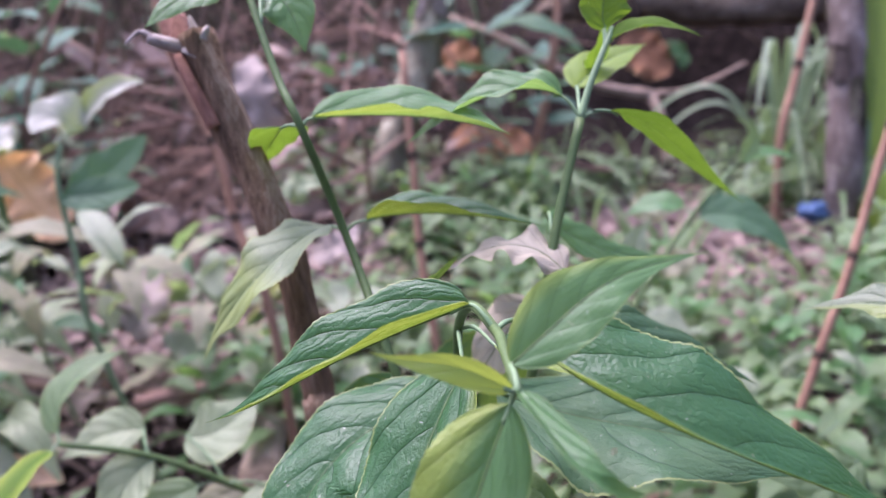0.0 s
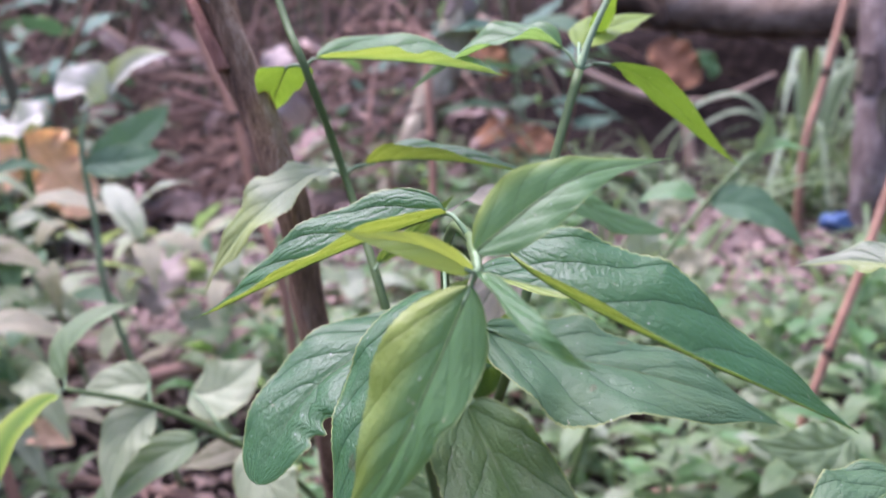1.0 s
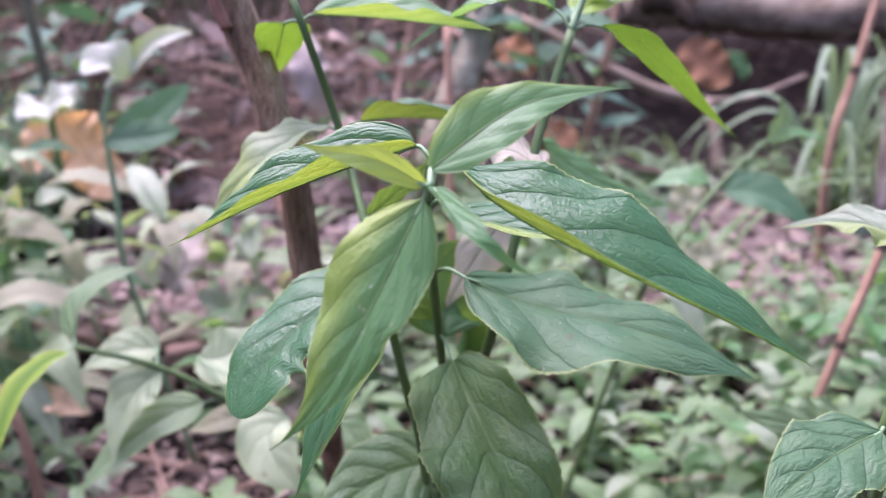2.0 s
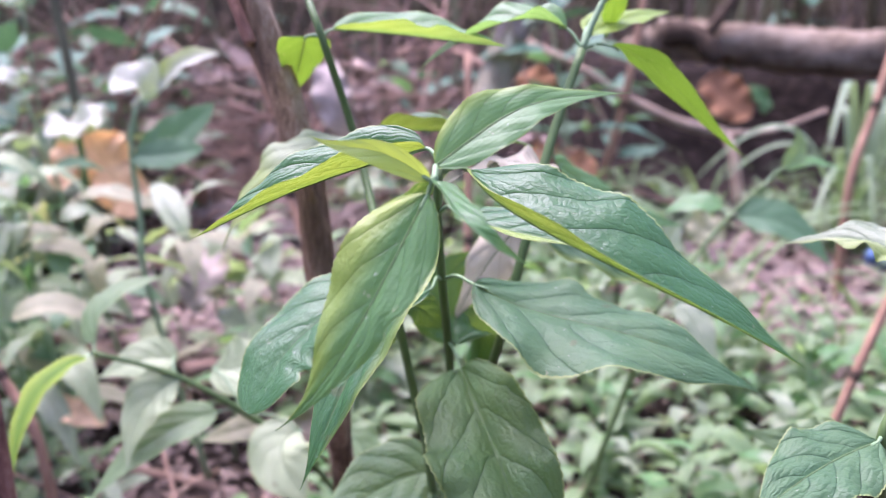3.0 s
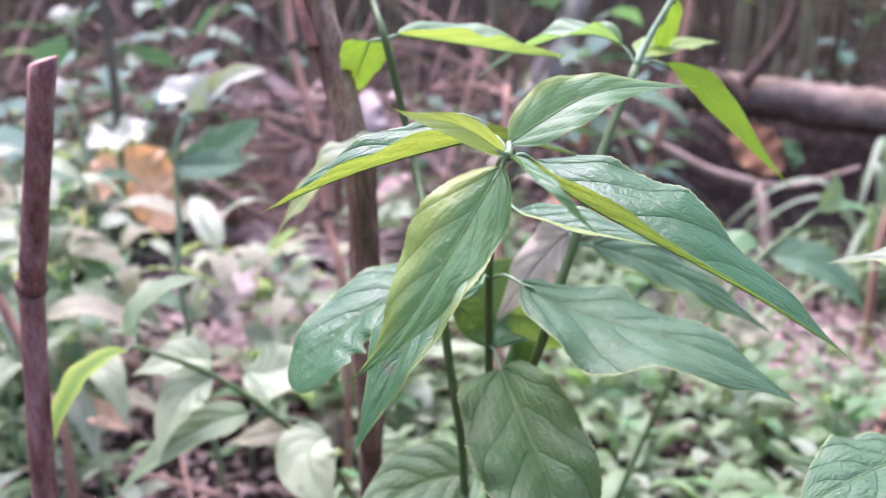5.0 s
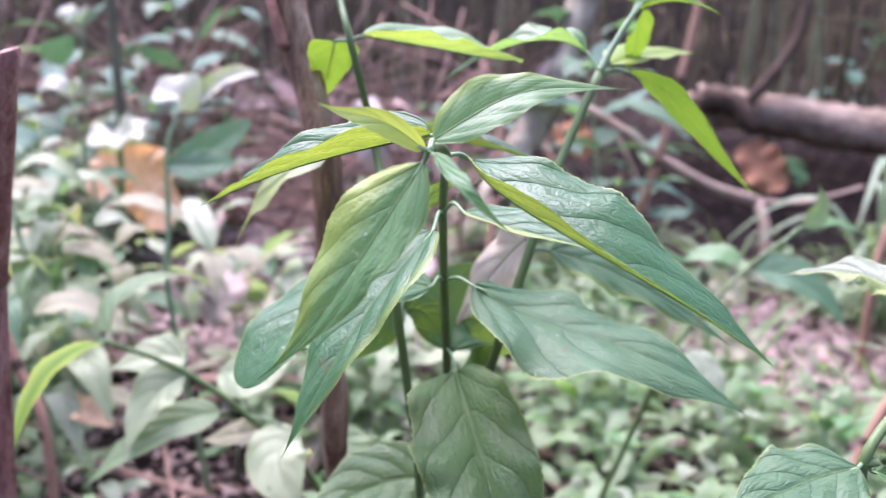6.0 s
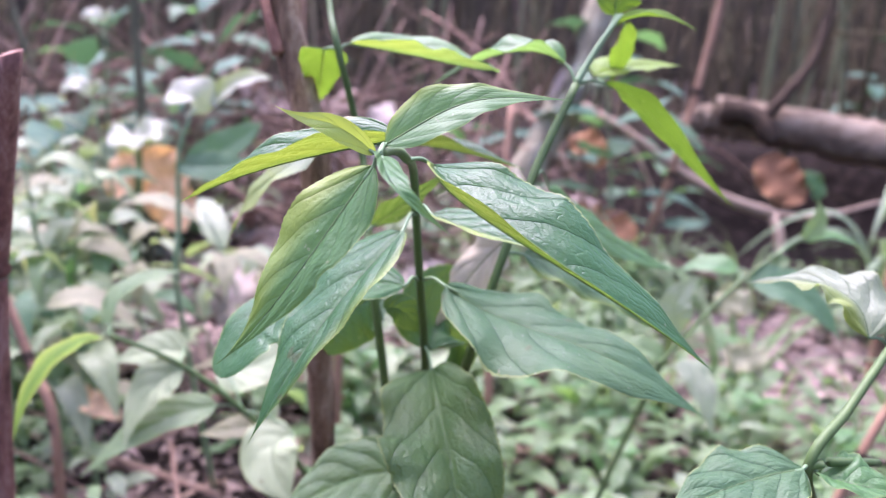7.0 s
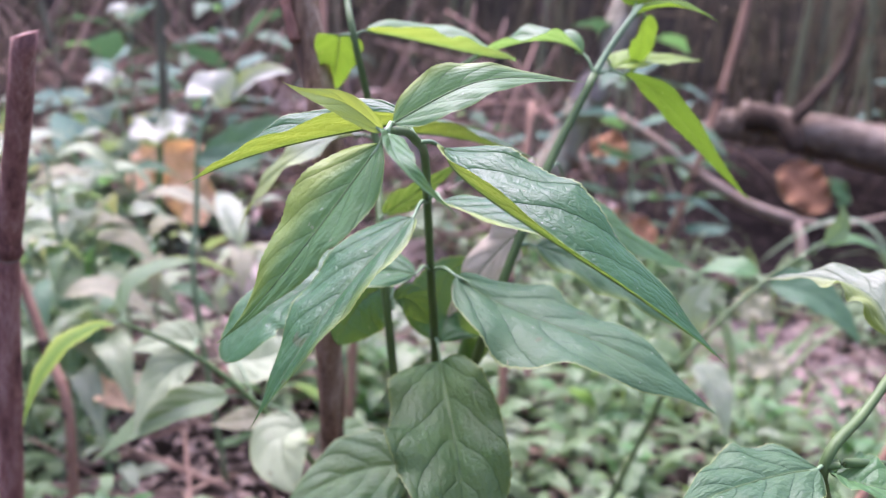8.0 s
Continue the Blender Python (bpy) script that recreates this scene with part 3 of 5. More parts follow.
# ---- the main plant ----
def main_plant():
    p = thing("leafy_herb", (0.02, 0.46, -0.02), "tall green herb with a bowed tip and long pointed leaves", "plant")
    stem_part("stem", p, [(0.02, 0.46, -0.03), (0.012, 0.452, 0.2), (0.004, 0.400, 0.360), (0.001, 0.367, 0.445), (-0.0002, 0.345, 0.480), (-0.0008, 0.316, 0.520), (0.001, 0.282, 0.544), (0.003, 0.243, 0.553), (0.002, 0.227, 0.557), (0.001, 0.203, 0.559)], 0.0024, 0.0012, STEM, sides=10, steps=6)
    hook = (0.003, 0.246, 0.552)
    tip = (0.001, 0.202, 0.559)
    leaf(p, (0.0012, 0.2105, 0.5605), (0.0227, 0.2165, 0.5730), (0.0519, 0.2255, 0.5749), 0.033, (0.21, -0.59, 0.78), TENDER, tip, lime=(0.45, 0), quilt=0.00015, fold=(17, 18), sides=(0.57, 0.52), belly=0.62, point=1.54, bend=(0.0061, -0.0002, 0.0011))
    leaf(p, (-0.0002, 0.2023, 0.5589), (-0.0154, 0.2047, 0.5664), (-0.0296, 0.2088, 0.5694), 0.0078, (-0.32, -0.90, 0.29), BUD, tip, wave=0.03, fold=(25, 26), sides=(1.00, 0.79), belly=0.46, point=1.29, bend=(-0.0032, 0.0002, 0.0037))
    leaf(p, (-0.0007, 0.2030, 0.5554), (-0.0189, 0.1888, 0.5255), (-0.0405, 0.1919, 0.4993), 0.0245, (-0.26, -0.79, 0.56), YOUNG, tip, wave=0.1, lime=(0, 0.8), notches=((0.42, -1, 0.16, 0.035),), fold=(15, 10), sides=(0.84, 1.17), belly=0.73, point=2.08, bend=(-0.0012, 0.0038, 0.0003))
    leaf(p, (0.0014, 0.2023, 0.5583), (0.0091, 0.1776, 0.5541), (0.0232, 0.1855, 0.5411), 0.014, (0.64, -0.23, 0.73), YOUNG, tip, fold=(42, 21), sides=(0.75, 0.68), belly=0.41, point=1.20, bend=(0.0019, 0.0025, -0.0024))
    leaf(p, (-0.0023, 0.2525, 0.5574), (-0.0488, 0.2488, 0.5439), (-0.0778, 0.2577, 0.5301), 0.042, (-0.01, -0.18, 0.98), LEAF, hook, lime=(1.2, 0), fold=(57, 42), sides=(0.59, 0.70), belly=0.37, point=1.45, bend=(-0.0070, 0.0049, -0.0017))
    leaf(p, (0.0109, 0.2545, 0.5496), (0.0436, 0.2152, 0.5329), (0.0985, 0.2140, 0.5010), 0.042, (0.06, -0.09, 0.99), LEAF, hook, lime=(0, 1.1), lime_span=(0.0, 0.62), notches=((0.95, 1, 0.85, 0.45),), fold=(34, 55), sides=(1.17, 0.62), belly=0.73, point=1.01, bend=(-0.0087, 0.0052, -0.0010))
    n2 = (-0.0008, 0.315, 0.521)
    leaf(p, (-0.0028, 0.2891, 0.5192), (-0.0286, 0.2579, 0.4861), (-0.0458, 0.2374, 0.4531), 0.042, (-0.31, -0.45, 0.84), LEAF, n2, lime=(0.35, 0), fold=(28, 3), sides=(0.76, 1.03), belly=0.42, point=1.38, bend=(-0.0035, 0.0009, -0.0037))
    leaf(p, (0.008, 0.287, 0.527), (0.030, 0.273, 0.524), (0.057, 0.259, 0.522), 0.024, (0.2, -0.5, 0.8), LEAF, n2, fold=(10, 40), sides=(1.0, 0.6), quilt=0.0002, lime=(0, 1.0))
    n3 = (-0.0004, 0.341, 0.486)
    leaf(p, (0.0122, 0.3241, 0.4894), (0.0610, 0.3070, 0.4760), (0.1203, 0.2967, 0.4509), 0.04, (0.06, -0.26, 0.96), OLD, n3, wave=0.16, quilt=0.0009, notches=((0.43, -1, 0.14, 0.05),), fold=(11, 7), sides=(1.12, 1.52), belly=0.62, point=1.14, bend=(0.0033, 0.0069, -0.0119))
    leaf(p, (-0.0045, 0.3190, 0.4896), (-0.0453, 0.3082, 0.4835), (-0.0718, 0.2827, 0.4565), 0.044, (-0.21, -0.45, 0.87), LEAF, n3, notches=((0.68, -1, 0.28, 0.035), (0.77, -1, 0.22, 0.025)), fold=(20, 7), sides=(0.95, 0.96), belly=0.50, point=0.51, bend=(0.0010, 0.0020, 0.0000))
    n4 = (0.001, 0.366, 0.447)
    leaf(p, (0.0064, 0.3494, 0.4406), (0.0226, 0.2857, 0.4217), (0.0232, 0.2785, 0.3905), 0.057, (0.14, -0.99, -0.02), MOTTLED, n4, wave=0.16, fold=(32, 42), sides=(0.86, 1.08), belly=0.43, point=0.85, bend=(-0.0018, 0.0007, -0.0026))
    leaf(p, (0.004, 0.371, 0.443), (0.013, 0.392, 0.453), (0.046, 0.406, 0.432), 0.058, (0.1, -0.95, 0.15), LEAF, n4, fold=(10, 10), point=0.9)
    n5 = (0.004, 0.394, 0.373)
    leaf(p, (-0.005, 0.374, 0.374), (-0.035, 0.361, 0.373), (-0.064, 0.335, 0.362), 0.045, (-0.2, -0.6, 0.8), MOTTLED, n5, fold=(15, 15))
    return p


main_plant()


def upright_herb():
    p = thing("slender_herb", (-0.01, 0.43, -0.02), "slender green herb with narrow glossy leaves in pairs", "plant")
    nb = (-0.050, 0.388, 0.584)
    nb2 = (-0.039, 0.400, 0.534)
    top = (-0.062, 0.417, 0.624)
    stem_part("stem", p, [(-0.01, 0.43, -0.03), (-0.008, 0.42, 0.2), (-0.009, 0.363, 0.372), (-0.016, 0.351, 0.435), (-0.026, 0.357, 0.493), nb2, nb, (-0.058, 0.403, 0.605), (-0.068, 0.431, 0.642)], 0.0024, 0.0015, STEM, sides=10, steps=6)
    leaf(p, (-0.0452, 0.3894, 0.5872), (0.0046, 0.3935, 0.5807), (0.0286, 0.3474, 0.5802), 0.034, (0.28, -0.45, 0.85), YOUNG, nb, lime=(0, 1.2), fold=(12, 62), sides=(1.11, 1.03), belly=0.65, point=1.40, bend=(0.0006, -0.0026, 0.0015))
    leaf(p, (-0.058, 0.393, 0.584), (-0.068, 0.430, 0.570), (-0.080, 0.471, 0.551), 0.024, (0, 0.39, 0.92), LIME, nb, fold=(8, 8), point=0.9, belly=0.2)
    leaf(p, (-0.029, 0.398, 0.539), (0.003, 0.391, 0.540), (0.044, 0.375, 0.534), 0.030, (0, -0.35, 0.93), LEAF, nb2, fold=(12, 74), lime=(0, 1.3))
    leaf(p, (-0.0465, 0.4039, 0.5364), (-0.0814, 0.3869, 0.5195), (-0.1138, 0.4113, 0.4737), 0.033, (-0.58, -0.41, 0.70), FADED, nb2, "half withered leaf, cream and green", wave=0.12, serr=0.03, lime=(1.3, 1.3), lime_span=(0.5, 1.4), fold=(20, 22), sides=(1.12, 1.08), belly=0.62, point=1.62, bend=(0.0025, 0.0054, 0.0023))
    leaf(p, (-0.020, 0.364, 0.470), (-0.035, 0.366, 0.461), (-0.046, 0.365, 0.438), 0.036, (-0.2, -0.9, 0.3), LEAF, (-0.020, 0.357, 0.461), fold=(10, 10), point=0.7)
    leaf(p, (-0.019, 0.363, 0.464), (-0.011, 0.368, 0.463), (-0.002, 0.372, 0.451), 0.016, (0.2, -0.9, 0.3), LEAF, (-0.019, 0.357, 0.461), fold=(10, 10), point=0.7)
    leaf(p, (-0.026, 0.362, 0.505), (-0.010, 0.361, 0.518), (0.008, 0.361, 0.533), 0.020, (0.0, 0.5, 0.9), LEAF, (-0.028, 0.359, 0.503), fold=(10, 10))
    leaf(p, (-0.062, 0.441, 0.636), (-0.052, 0.436, 0.629), (-0.046, 0.425, 0.609), 0.034, (0.5, -0.8, 0.3), YOUNG, top, fold=(10, 10))
    leaf(p, (-0.077, 0.445, 0.645), (-0.094, 0.439, 0.638), (-0.113, 0.431, 0.626), 0.026, (-0.4, -0.7, 0.5), YOUNG, top, fold=(10, 10))
    return p


upright_herb()


def leaning_herb():
    p = thing("slender_herb", (0.02, 0.41, -0.02), "slender green herb with a leaning stem and lime leaves", "plant")
    nc = (0.064, 0.386, 0.575)
    nc0 = (0.079, 0.398, 0.602)
    nd = (0.036, 0.353, 0.498)
    stem_part("stem", p, [(0.02, 0.41, -0.03), (0.0, 0.40, 0.2), (0.017, 0.372, 0.401), (0.025, 0.354, 0.455), nd, (0.047, 0.367, 0.534), nc], 0.0024, 0.0020, STEM, sides=10, steps=6)
    stem_part("shoot", p, [nc, (0.070, 0.392, 0.587), nc0, (0.084, 0.405, 0.608)], 0.0017, 0.0012, PALESTEM, "pale green upper shoot", sides=10, steps=6)
    leaf(p, (0.0774, 0.3889, 0.5760), (0.1099, 0.4017, 0.5554), (0.1572, 0.4328, 0.5133), 0.0185, (-0.24, 0.33, 0.91), DEEPLIME, nc, fold=(27, 11), sides=(1.00, 0.92), belly=0.64, point=1.46, bend=(0.0037, -0.0015, 0.0020))
    leaf(p, (0.058, 0.392, 0.584), (0.029, 0.396, 0.587), (-0.010, 0.408, 0.566), 0.026, (0, -0.4, 0.9), YOUNG, nc, fold=(50, 20), wave=0.2)
    leaf(p, (0.0895, 0.4400, 0.6050), (0.0910, 0.4570, 0.5910), (0.0878, 0.4632, 0.5745), 0.017, (0.3, -0.93, 0.2), LIME, nc0, "small lime leaf with a dry brown tip")
    leaf(p, (0.081, 0.400, 0.603), (0.098, 0.396, 0.608), (0.118, 0.391, 0.602), 0.014, (0, -0.4, 0.9), LIME, nc0, fold=(20, 45))
    leaf(p, (0.081, 0.405, 0.608), (0.082, 0.408, 0.621), (0.092, 0.413, 0.637), 0.024, (0.2, -0.8, 0.4), LIME, nc0)
    leaf(p, (0.045, 0.356, 0.498), (0.083, 0.356, 0.486), (0.126, 0.349, 0.461), 0.026, (0.12, -0.5, 0.85), OLD, nd, fold=(8, 8), wave=0.14, lime=(0, 0.3))
    leaf(p, (0.047, 0.354, 0.521), (0.028, 0.369, 0.530), (-0.000, 0.382, 0.516), 0.024, (0, -0.1, 0.98), CREAM, nd, "pale withered leaf with wavy edge", fold=(10, 10), wave=0.3)
    leaf(p, (0.036, 0.372, 0.500), (0.022, 0.378, 0.482), (0.002, 0.383, 0.448), 0.028, (-0.2, -0.8, 0.5), CREAM, nd, "limp beige dead leaf", fold=(15, -10), wave=0.3)
    leaf(p, (0.058, 0.433, 0.517), (0.094, 0.460, 0.487), (0.143, 0.490, 0.463), 0.032, (0.1, -0.5, 0.85), YOUNG, (0.046, 0.368, 0.529), fold=(10, 10))
    leaf(p, (0.076, 0.439, 0.578), (0.101, 0.473, 0.584), (0.134, 0.507, 0.586), 0.026, (0.1, -0.5, 0.85), BUD, nc, fold=(10, 30))
    return p


leaning_herb()


def brown_stem():
    p = thing("cut_stem", (-0.08, 0.62, -0.02), "brown woody stem with a broken top", "stem")
    top = (-0.097, 0.454, 0.620)
    stem_part("trunk", p, [(-0.08, 0.62, -0.03), (-0.065, 0.437, 0.388), (-0.065, 0.426, 0.446), (-0.066, 0.424, 0.499), (-0.072, 0.428, 0.534), (-0.078, 0.435, 0.556), (-0.087, 0.443, 0.584), top], 0.0070, 0.0088, BARK, sides=20, steps=12, wobble=0.4)
    stem_part("torn_bark", p, [(-0.104, 0.446, 0.612), (-0.100, 0.440, 0.602), (-0.096, 0.436, 0.592), (-0.092, 0.434, 0.580)], 0.0022, 0.0034, REDBARK, "reddish strip of torn bark", wobble=0.5)
    stem_part("broken_fork", p, [(-0.101, 0.453, 0.606), (-0.104, 0.458, 0.617), (-0.107, 0.465, 0.628)], 0.0062, 0.0048, REDBARK, "dark red-brown broken fork", wobble=0.5)
    stem_part("side_stub", p, [(-0.098, 0.453, 0.612), (-0.107, 0.448, 0.617), (-0.116, 0.447, 0.621)], 0.0036, 0.0020, FIBRE, "pale frayed side stub", wobble=0.5)
    stem_part("fibre", p, [(-0.114, 0.447, 0.621), (-0.119, 0.447, 0.624), (-0.126, 0.445, 0.619)], 0.0014, 0.0006, FIBRE, "loose torn fibre")
    stem_part("splinter", p, [(-0.097, 0.447, 0.611), (-0.094, 0.447, 0.617), (-0.089, 0.450, 0.623)], 0.0056, 0.0010, FIBRE, "frayed grey splinter", wobble=0.6)
    stem_part("splinter", p, [(-0.095, 0.446, 0.612), (-0.095, 0.448, 0.620), (-0.097, 0.452, 0.628)], 0.0040, 0.0010, FIBRE, "frayed grey splinter", wobble=0.6)
    return p


brown_stem()


def left_stake():
    p = thing("cane_stake", (-0.33, 0.48, -0.02), "purple brown woody cane with a ringed joint and slanted cut", "stake")
    nd = Vector((-0.222, 0.375, 0.463))
    top = Vector((-0.191, 0.348, 0.571))
    low = Vector((-0.233, 0.386, 0.349))
    foot = nd + (low - nd) * ((nd.z + 0.03) / (nd.z - low.z))
    stem_part("cane", p, [foot, low, nd], 0.0068, 0.0058, STAKE, sides=14, steps=14, wobble=0.15)
    d = (top - nd).normalized()
    bm = tube(bmesh.new(), [nd, (nd + top) / 2, top], 0.0060, 0.0056, sides=14, steps=14, wobble=0.15, knots=(0.03,))
    bm.verts.ensure_lookup_table()
    for v in bm.verts[-14:]:
        v.co += d * (0.004 + 0.62 * (v.co - top).x)
    part("cane_top", bm, STAKE, p, "upper length ending in a slanted cut")
    stem_part("joint_ring", p, [nd - d * 0.0007, nd, nd + d * 0.0007], 0.0065, 0.0065, PINKWOOD, "raised pale ring at the joint", sides=14)
    return p


left_stake()


def right_herb():
    p = thing("leafy_herb", (0.16, 0.36, -0.02), "green herb with a thick forked stem and broad leaves", "plant")
    nr = (0.148, 0.261, 0.452)
    stem_part("stem", p, [(0.16, 0.36, -0.03), (0.16, 0.35, 0.25), (0.160, 0.282, 0.405), nr, (0.164, 0.276, 0.467), (0.178, 0.290, 0.480), (0.200, 0.316, 0.494)], 0.0022, 0.0016, STEM, sides=10, steps=6)
    leaf(p, (0.145, 0.258, 0.452), (0.118, 0.243, 0.451), (0.092, 0.224, 0.447), 0.033, (-0.05, -0.22, 0.97), OLD, nr, fold=(6, 12), wave=0.12)
    stem_part("side_stem", p, [nr, (0.157, 0.262, 0.454), (0.177, 0.273, 0.450)], 0.0018, 0.0015, STEM)
    leaf(p, (0.179, 0.303, 0.488), (0.170, 0.321, 0.502), (0.142, 0.343, 0.496), 0.030, (-0.1, -0.35, 0.9), PALESHEEN, (0.190, 0.308, 0.483), fold=(35, 20), wave=0.2, lime=(1.0, 0))
    leaf(p, (0.152, 0.262, 0.449), (0.163, 0.256, 0.449), (0.180, 0.253, 0.449), 0.030, (0.1, -0.4, 0.9), YOUNG, nr, fold=(15, 45))
    leaf(p, (0.221, 0.420, 0.360), (0.194, 0.410, 0.361), (0.155, 0.405, 0.375), 0.032, (0, -0.7, 0.7), WEED, (0.225, 0.414, 0.344), fold=(10, 10), wave=0.2)
    return p


right_herb()


# ---- herbs a step further back ----
def left_herb():
    p = thing("drooping_herb", (-0.02, 0.72, -0.03), "arching green herb with drooping pale leaves", "plant")
    a, b, c = (-0.240, 0.530, 0.376), (-0.192, 0.539, 0.354), (-0.150, 0.554, 0.315)
    stem_part("stem", p, [(-0.02, 0.72, -0.04), (-0.106, 0.592, 0.241), c, b, a], 0.0028, 0.0018, STEM)
    leaf(p, (-0.241, 0.520, 0.378), (-0.257, 0.475, 0.371), (-0.252, 0.427, 0.340), 0.024, (-0.4, -0.6, 0.7), LIME, a, "lime green drooping leaf", nu=24, fold=(10, 25), lime=(0.7, 0.7))
    leaf(p, (-0.189, 0.538, 0.351), (-0.210, 0.523, 0.336), (-0.215, 0.495, 0.308), 0.038, (-0.3, -0.8, 0.5), FADED, b, nu=24)
    leaf(p, (-0.166, 0.544, 0.322), (-0.204, 0.518, 0.315), (-0.239, 0.479, 0.291), 0.034, (-0.2, -0.6, 0.8), WEED, c, nu=24)
    leaf(p, (-0.242, 0.536, 0.380), (-0.235, 0.557, 0.404), (-0.200, 0.573, 0.415), 0.034, (-0.4, -0.6, 0.6), WEED, a, nu=24, fold=(10, 40))
    leaf(p, (-0.212, 0.605, 0.336), (-0.241, 0.603, 0.337), (-0.273, 0.597, 0.325), 0.038, (0, -0.6, 0.8), FADED, b, nu=24)
    leaf(p, (-0.179, 0.587, 0.337), (-0.157, 0.589, 0.336), (-0.130, 0.605, 0.349), 0.050, (0.1, -0.6, 0.8), FADED, c, nu=24, point=0.8)
    leaf(p, (-0.111, 0.554, 0.300), (-0.121, 0.531, 0.294), (-0.101, 0.507, 0.272), 0.050, (-0.1, -0.8, 0.6), FADED, c, "pale yellow-green leaf with whitened patches", nu=24, point=0.8)
    leaf(p, (-0.092, 0.564, 0.295), (-0.072, 0.555, 0.290), (-0.056, 0.542, 0.273), 0.035, (0.2, -0.7, 0.7), WEED, (-0.105, 0.578, 0.272), nu=24, point=0.8)
    leaf(p, (-0.145, 0.580, 0.293), (-0.166, 0.577, 0.288), (-0.193, 0.573, 0.282), 0.026, (0, -0.5, 0.85), WITHER, c, "yellowed narrow leaf", nu=24)
    return p


left_herb()


def white_herb():
    p = thing("whitened_herb", (-0.33, 1.0, -0.03), "herb with near-white top leaves", "plant")
    k = (-0.341, 0.912, 0.458)
    stem_part("stem", p, [(-0.33, 1.0, -0.04), (-0.340, 0.901, 0.287), (-0.338, 0.900, 0.369), k, (-0.332, 0.921, 0.495)], 0.0035, 0.0024, PALESTEM)
    t = (-0.330, 0.922, 0.498)
    leaf(p, (-0.320, 0.946, 0.500), (-0.337, 0.940, 0.519), (-0.357, 0.916, 0.510), 0.060, (-0.1, -0.75, 0.65), WHITE, t, "near-white broad leaf", nu=20, point=0.9, wave=0.15)
    leaf(p, (-0.315, 0.948, 0.506), (-0.287, 0.952, 0.536), (-0.245, 0.950, 0.544), 0.036, (-0.2, -0.45, 0.85), WHITE, t, "near-white leaf with lime shine-through painted on one half", nu=20, fold=(50, 15), point=0.9, lime=(0.9, 0))
    leaf(p, (-0.340, 0.913, 0.440), (-0.294, 0.906, 0.461), (-0.246, 0.914, 0.496), 0.048, (0.1, -0.8, 0.6), DULL, k, nu=20, point=0.75)
    leaf(p, (-0.342, 0.913, 0.443), (-0.296, 0.892, 0.446), (-0.252, 0.877, 0.454), 0.040, (0.1, -0.8, 0.6), DULL, k, nu=20, point=0.75)
    return p


white_herb()


def rust_herb():
    p = thing("whitened_herb", (-0.62, 1.62, -0.04), "herb with a white crumpled leaf and a hanging rust dead leaf", "plant")
    k = (-0.676, 1.542, 0.368)
    stem_part("stem", p, [(-0.62, 1.62, -0.05), (-0.672, 1.522, 0.105), (-0.667, 1.519, 0.264), k, (-0.684, 1.551, 0.407)], 0.008, 0.006, STEM)
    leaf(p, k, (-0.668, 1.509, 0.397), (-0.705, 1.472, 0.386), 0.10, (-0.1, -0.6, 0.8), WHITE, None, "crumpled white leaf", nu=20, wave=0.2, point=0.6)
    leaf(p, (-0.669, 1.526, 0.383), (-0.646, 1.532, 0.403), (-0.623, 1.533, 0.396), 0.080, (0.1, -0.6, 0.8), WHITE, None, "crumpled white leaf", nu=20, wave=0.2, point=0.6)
    leaf(p, (-0.680, 1.584, 0.371), (-0.641, 1.571, 0.303), (-0.574, 1.517, 0.222), 0.125, (-0.1, -0.9, 0.35), RUST, k, "orange rust dead leaf hanging down", nu=20, wave=0.4, point=0.6, belly=0.5, fold=(12, -8))
    leaf(p, (-0.711, 1.599, 0.359), (-0.733, 1.596, 0.309), (-0.739, 1.574, 0.261), 0.075, (-0.2, -0.95, 0.2), RUST, k, "orange rust dead leaf hanging down", nu=20, wave=0.25, point=0.6)
    return p


rust_herb()


def bent_herb():
    p = thing("bent_herb", (0.1, 0.80, -0.03), "leaning green herb with blue-green and pale leaves", "plant")
    a, b, c = (0.193, 0.711, 0.336), (0.253, 0.741, 0.398), (0.313, 0.776, 0.435)
    stem_part("stem", p, [(0.1, 0.80, -0.04), (0.173, 0.717, 0.280), a, b, c], 0.0030, 0.0016, STEM)
    leaf(p, (0.261, 0.742, 0.398), (0.306, 0.734, 0.390), (0.340, 0.718, 0.355), 0.048, (0.2, -0.6, 0.8), DULL, b, nu=24)
    leaf(p, (0.290, 0.760, 0.421), (0.288, 0.758, 0.413), (0.278, 0.745, 0.402), 0.022, (-0.2, -0.6, 0.8), WEED, c, nu=24)
    leaf(p, (0.313, 0.775, 0.433), (0.327, 0.781, 0.451), (0.324, 0.785, 0.472), 0.020, (0.2, -0.8, 0.5), WEED, c, nu=24)
    leaf(p, (0.315, 0.775, 0.433), (0.344, 0.779, 0.437), (0.376, 0.779, 0.426), 0.024, (0.2, -0.4, 0.9), YOUNG, c, nu=24, fold=(10, 40))
    leaf(p, (0.201, 0.701, 0.332), (0.213, 0.678, 0.317), (0.223, 0.650, 0.281), 0.036, (0.4, -0.8, 0.4), PALESHEEN, a, "pale drooping leaf", nu=24)
    leaf(p, (0.204, 0.726, 0.350), (0.196, 0.731, 0.375), (0.219, 0.749, 0.399), 0.036, (0.1, -0.9, 0.4), PALESHEEN, a, nu=24)
    leaf(p, (0.255, 0.763, 0.401), (0.229, 0.772, 0.405), (0.202, 0.777, 0.393), 0.030, (0, -0.4, 0.9), YOUNG, b, nu=24, fold=(15, 15))
    leaf(p, (0.186, 0.709, 0.328), (0.165, 0.709, 0.336), (0.149, 0.696, 0.329), 0.03, (0, -0.5, 0.9), WEED, a, nu=24)
    return p


bent_herb()


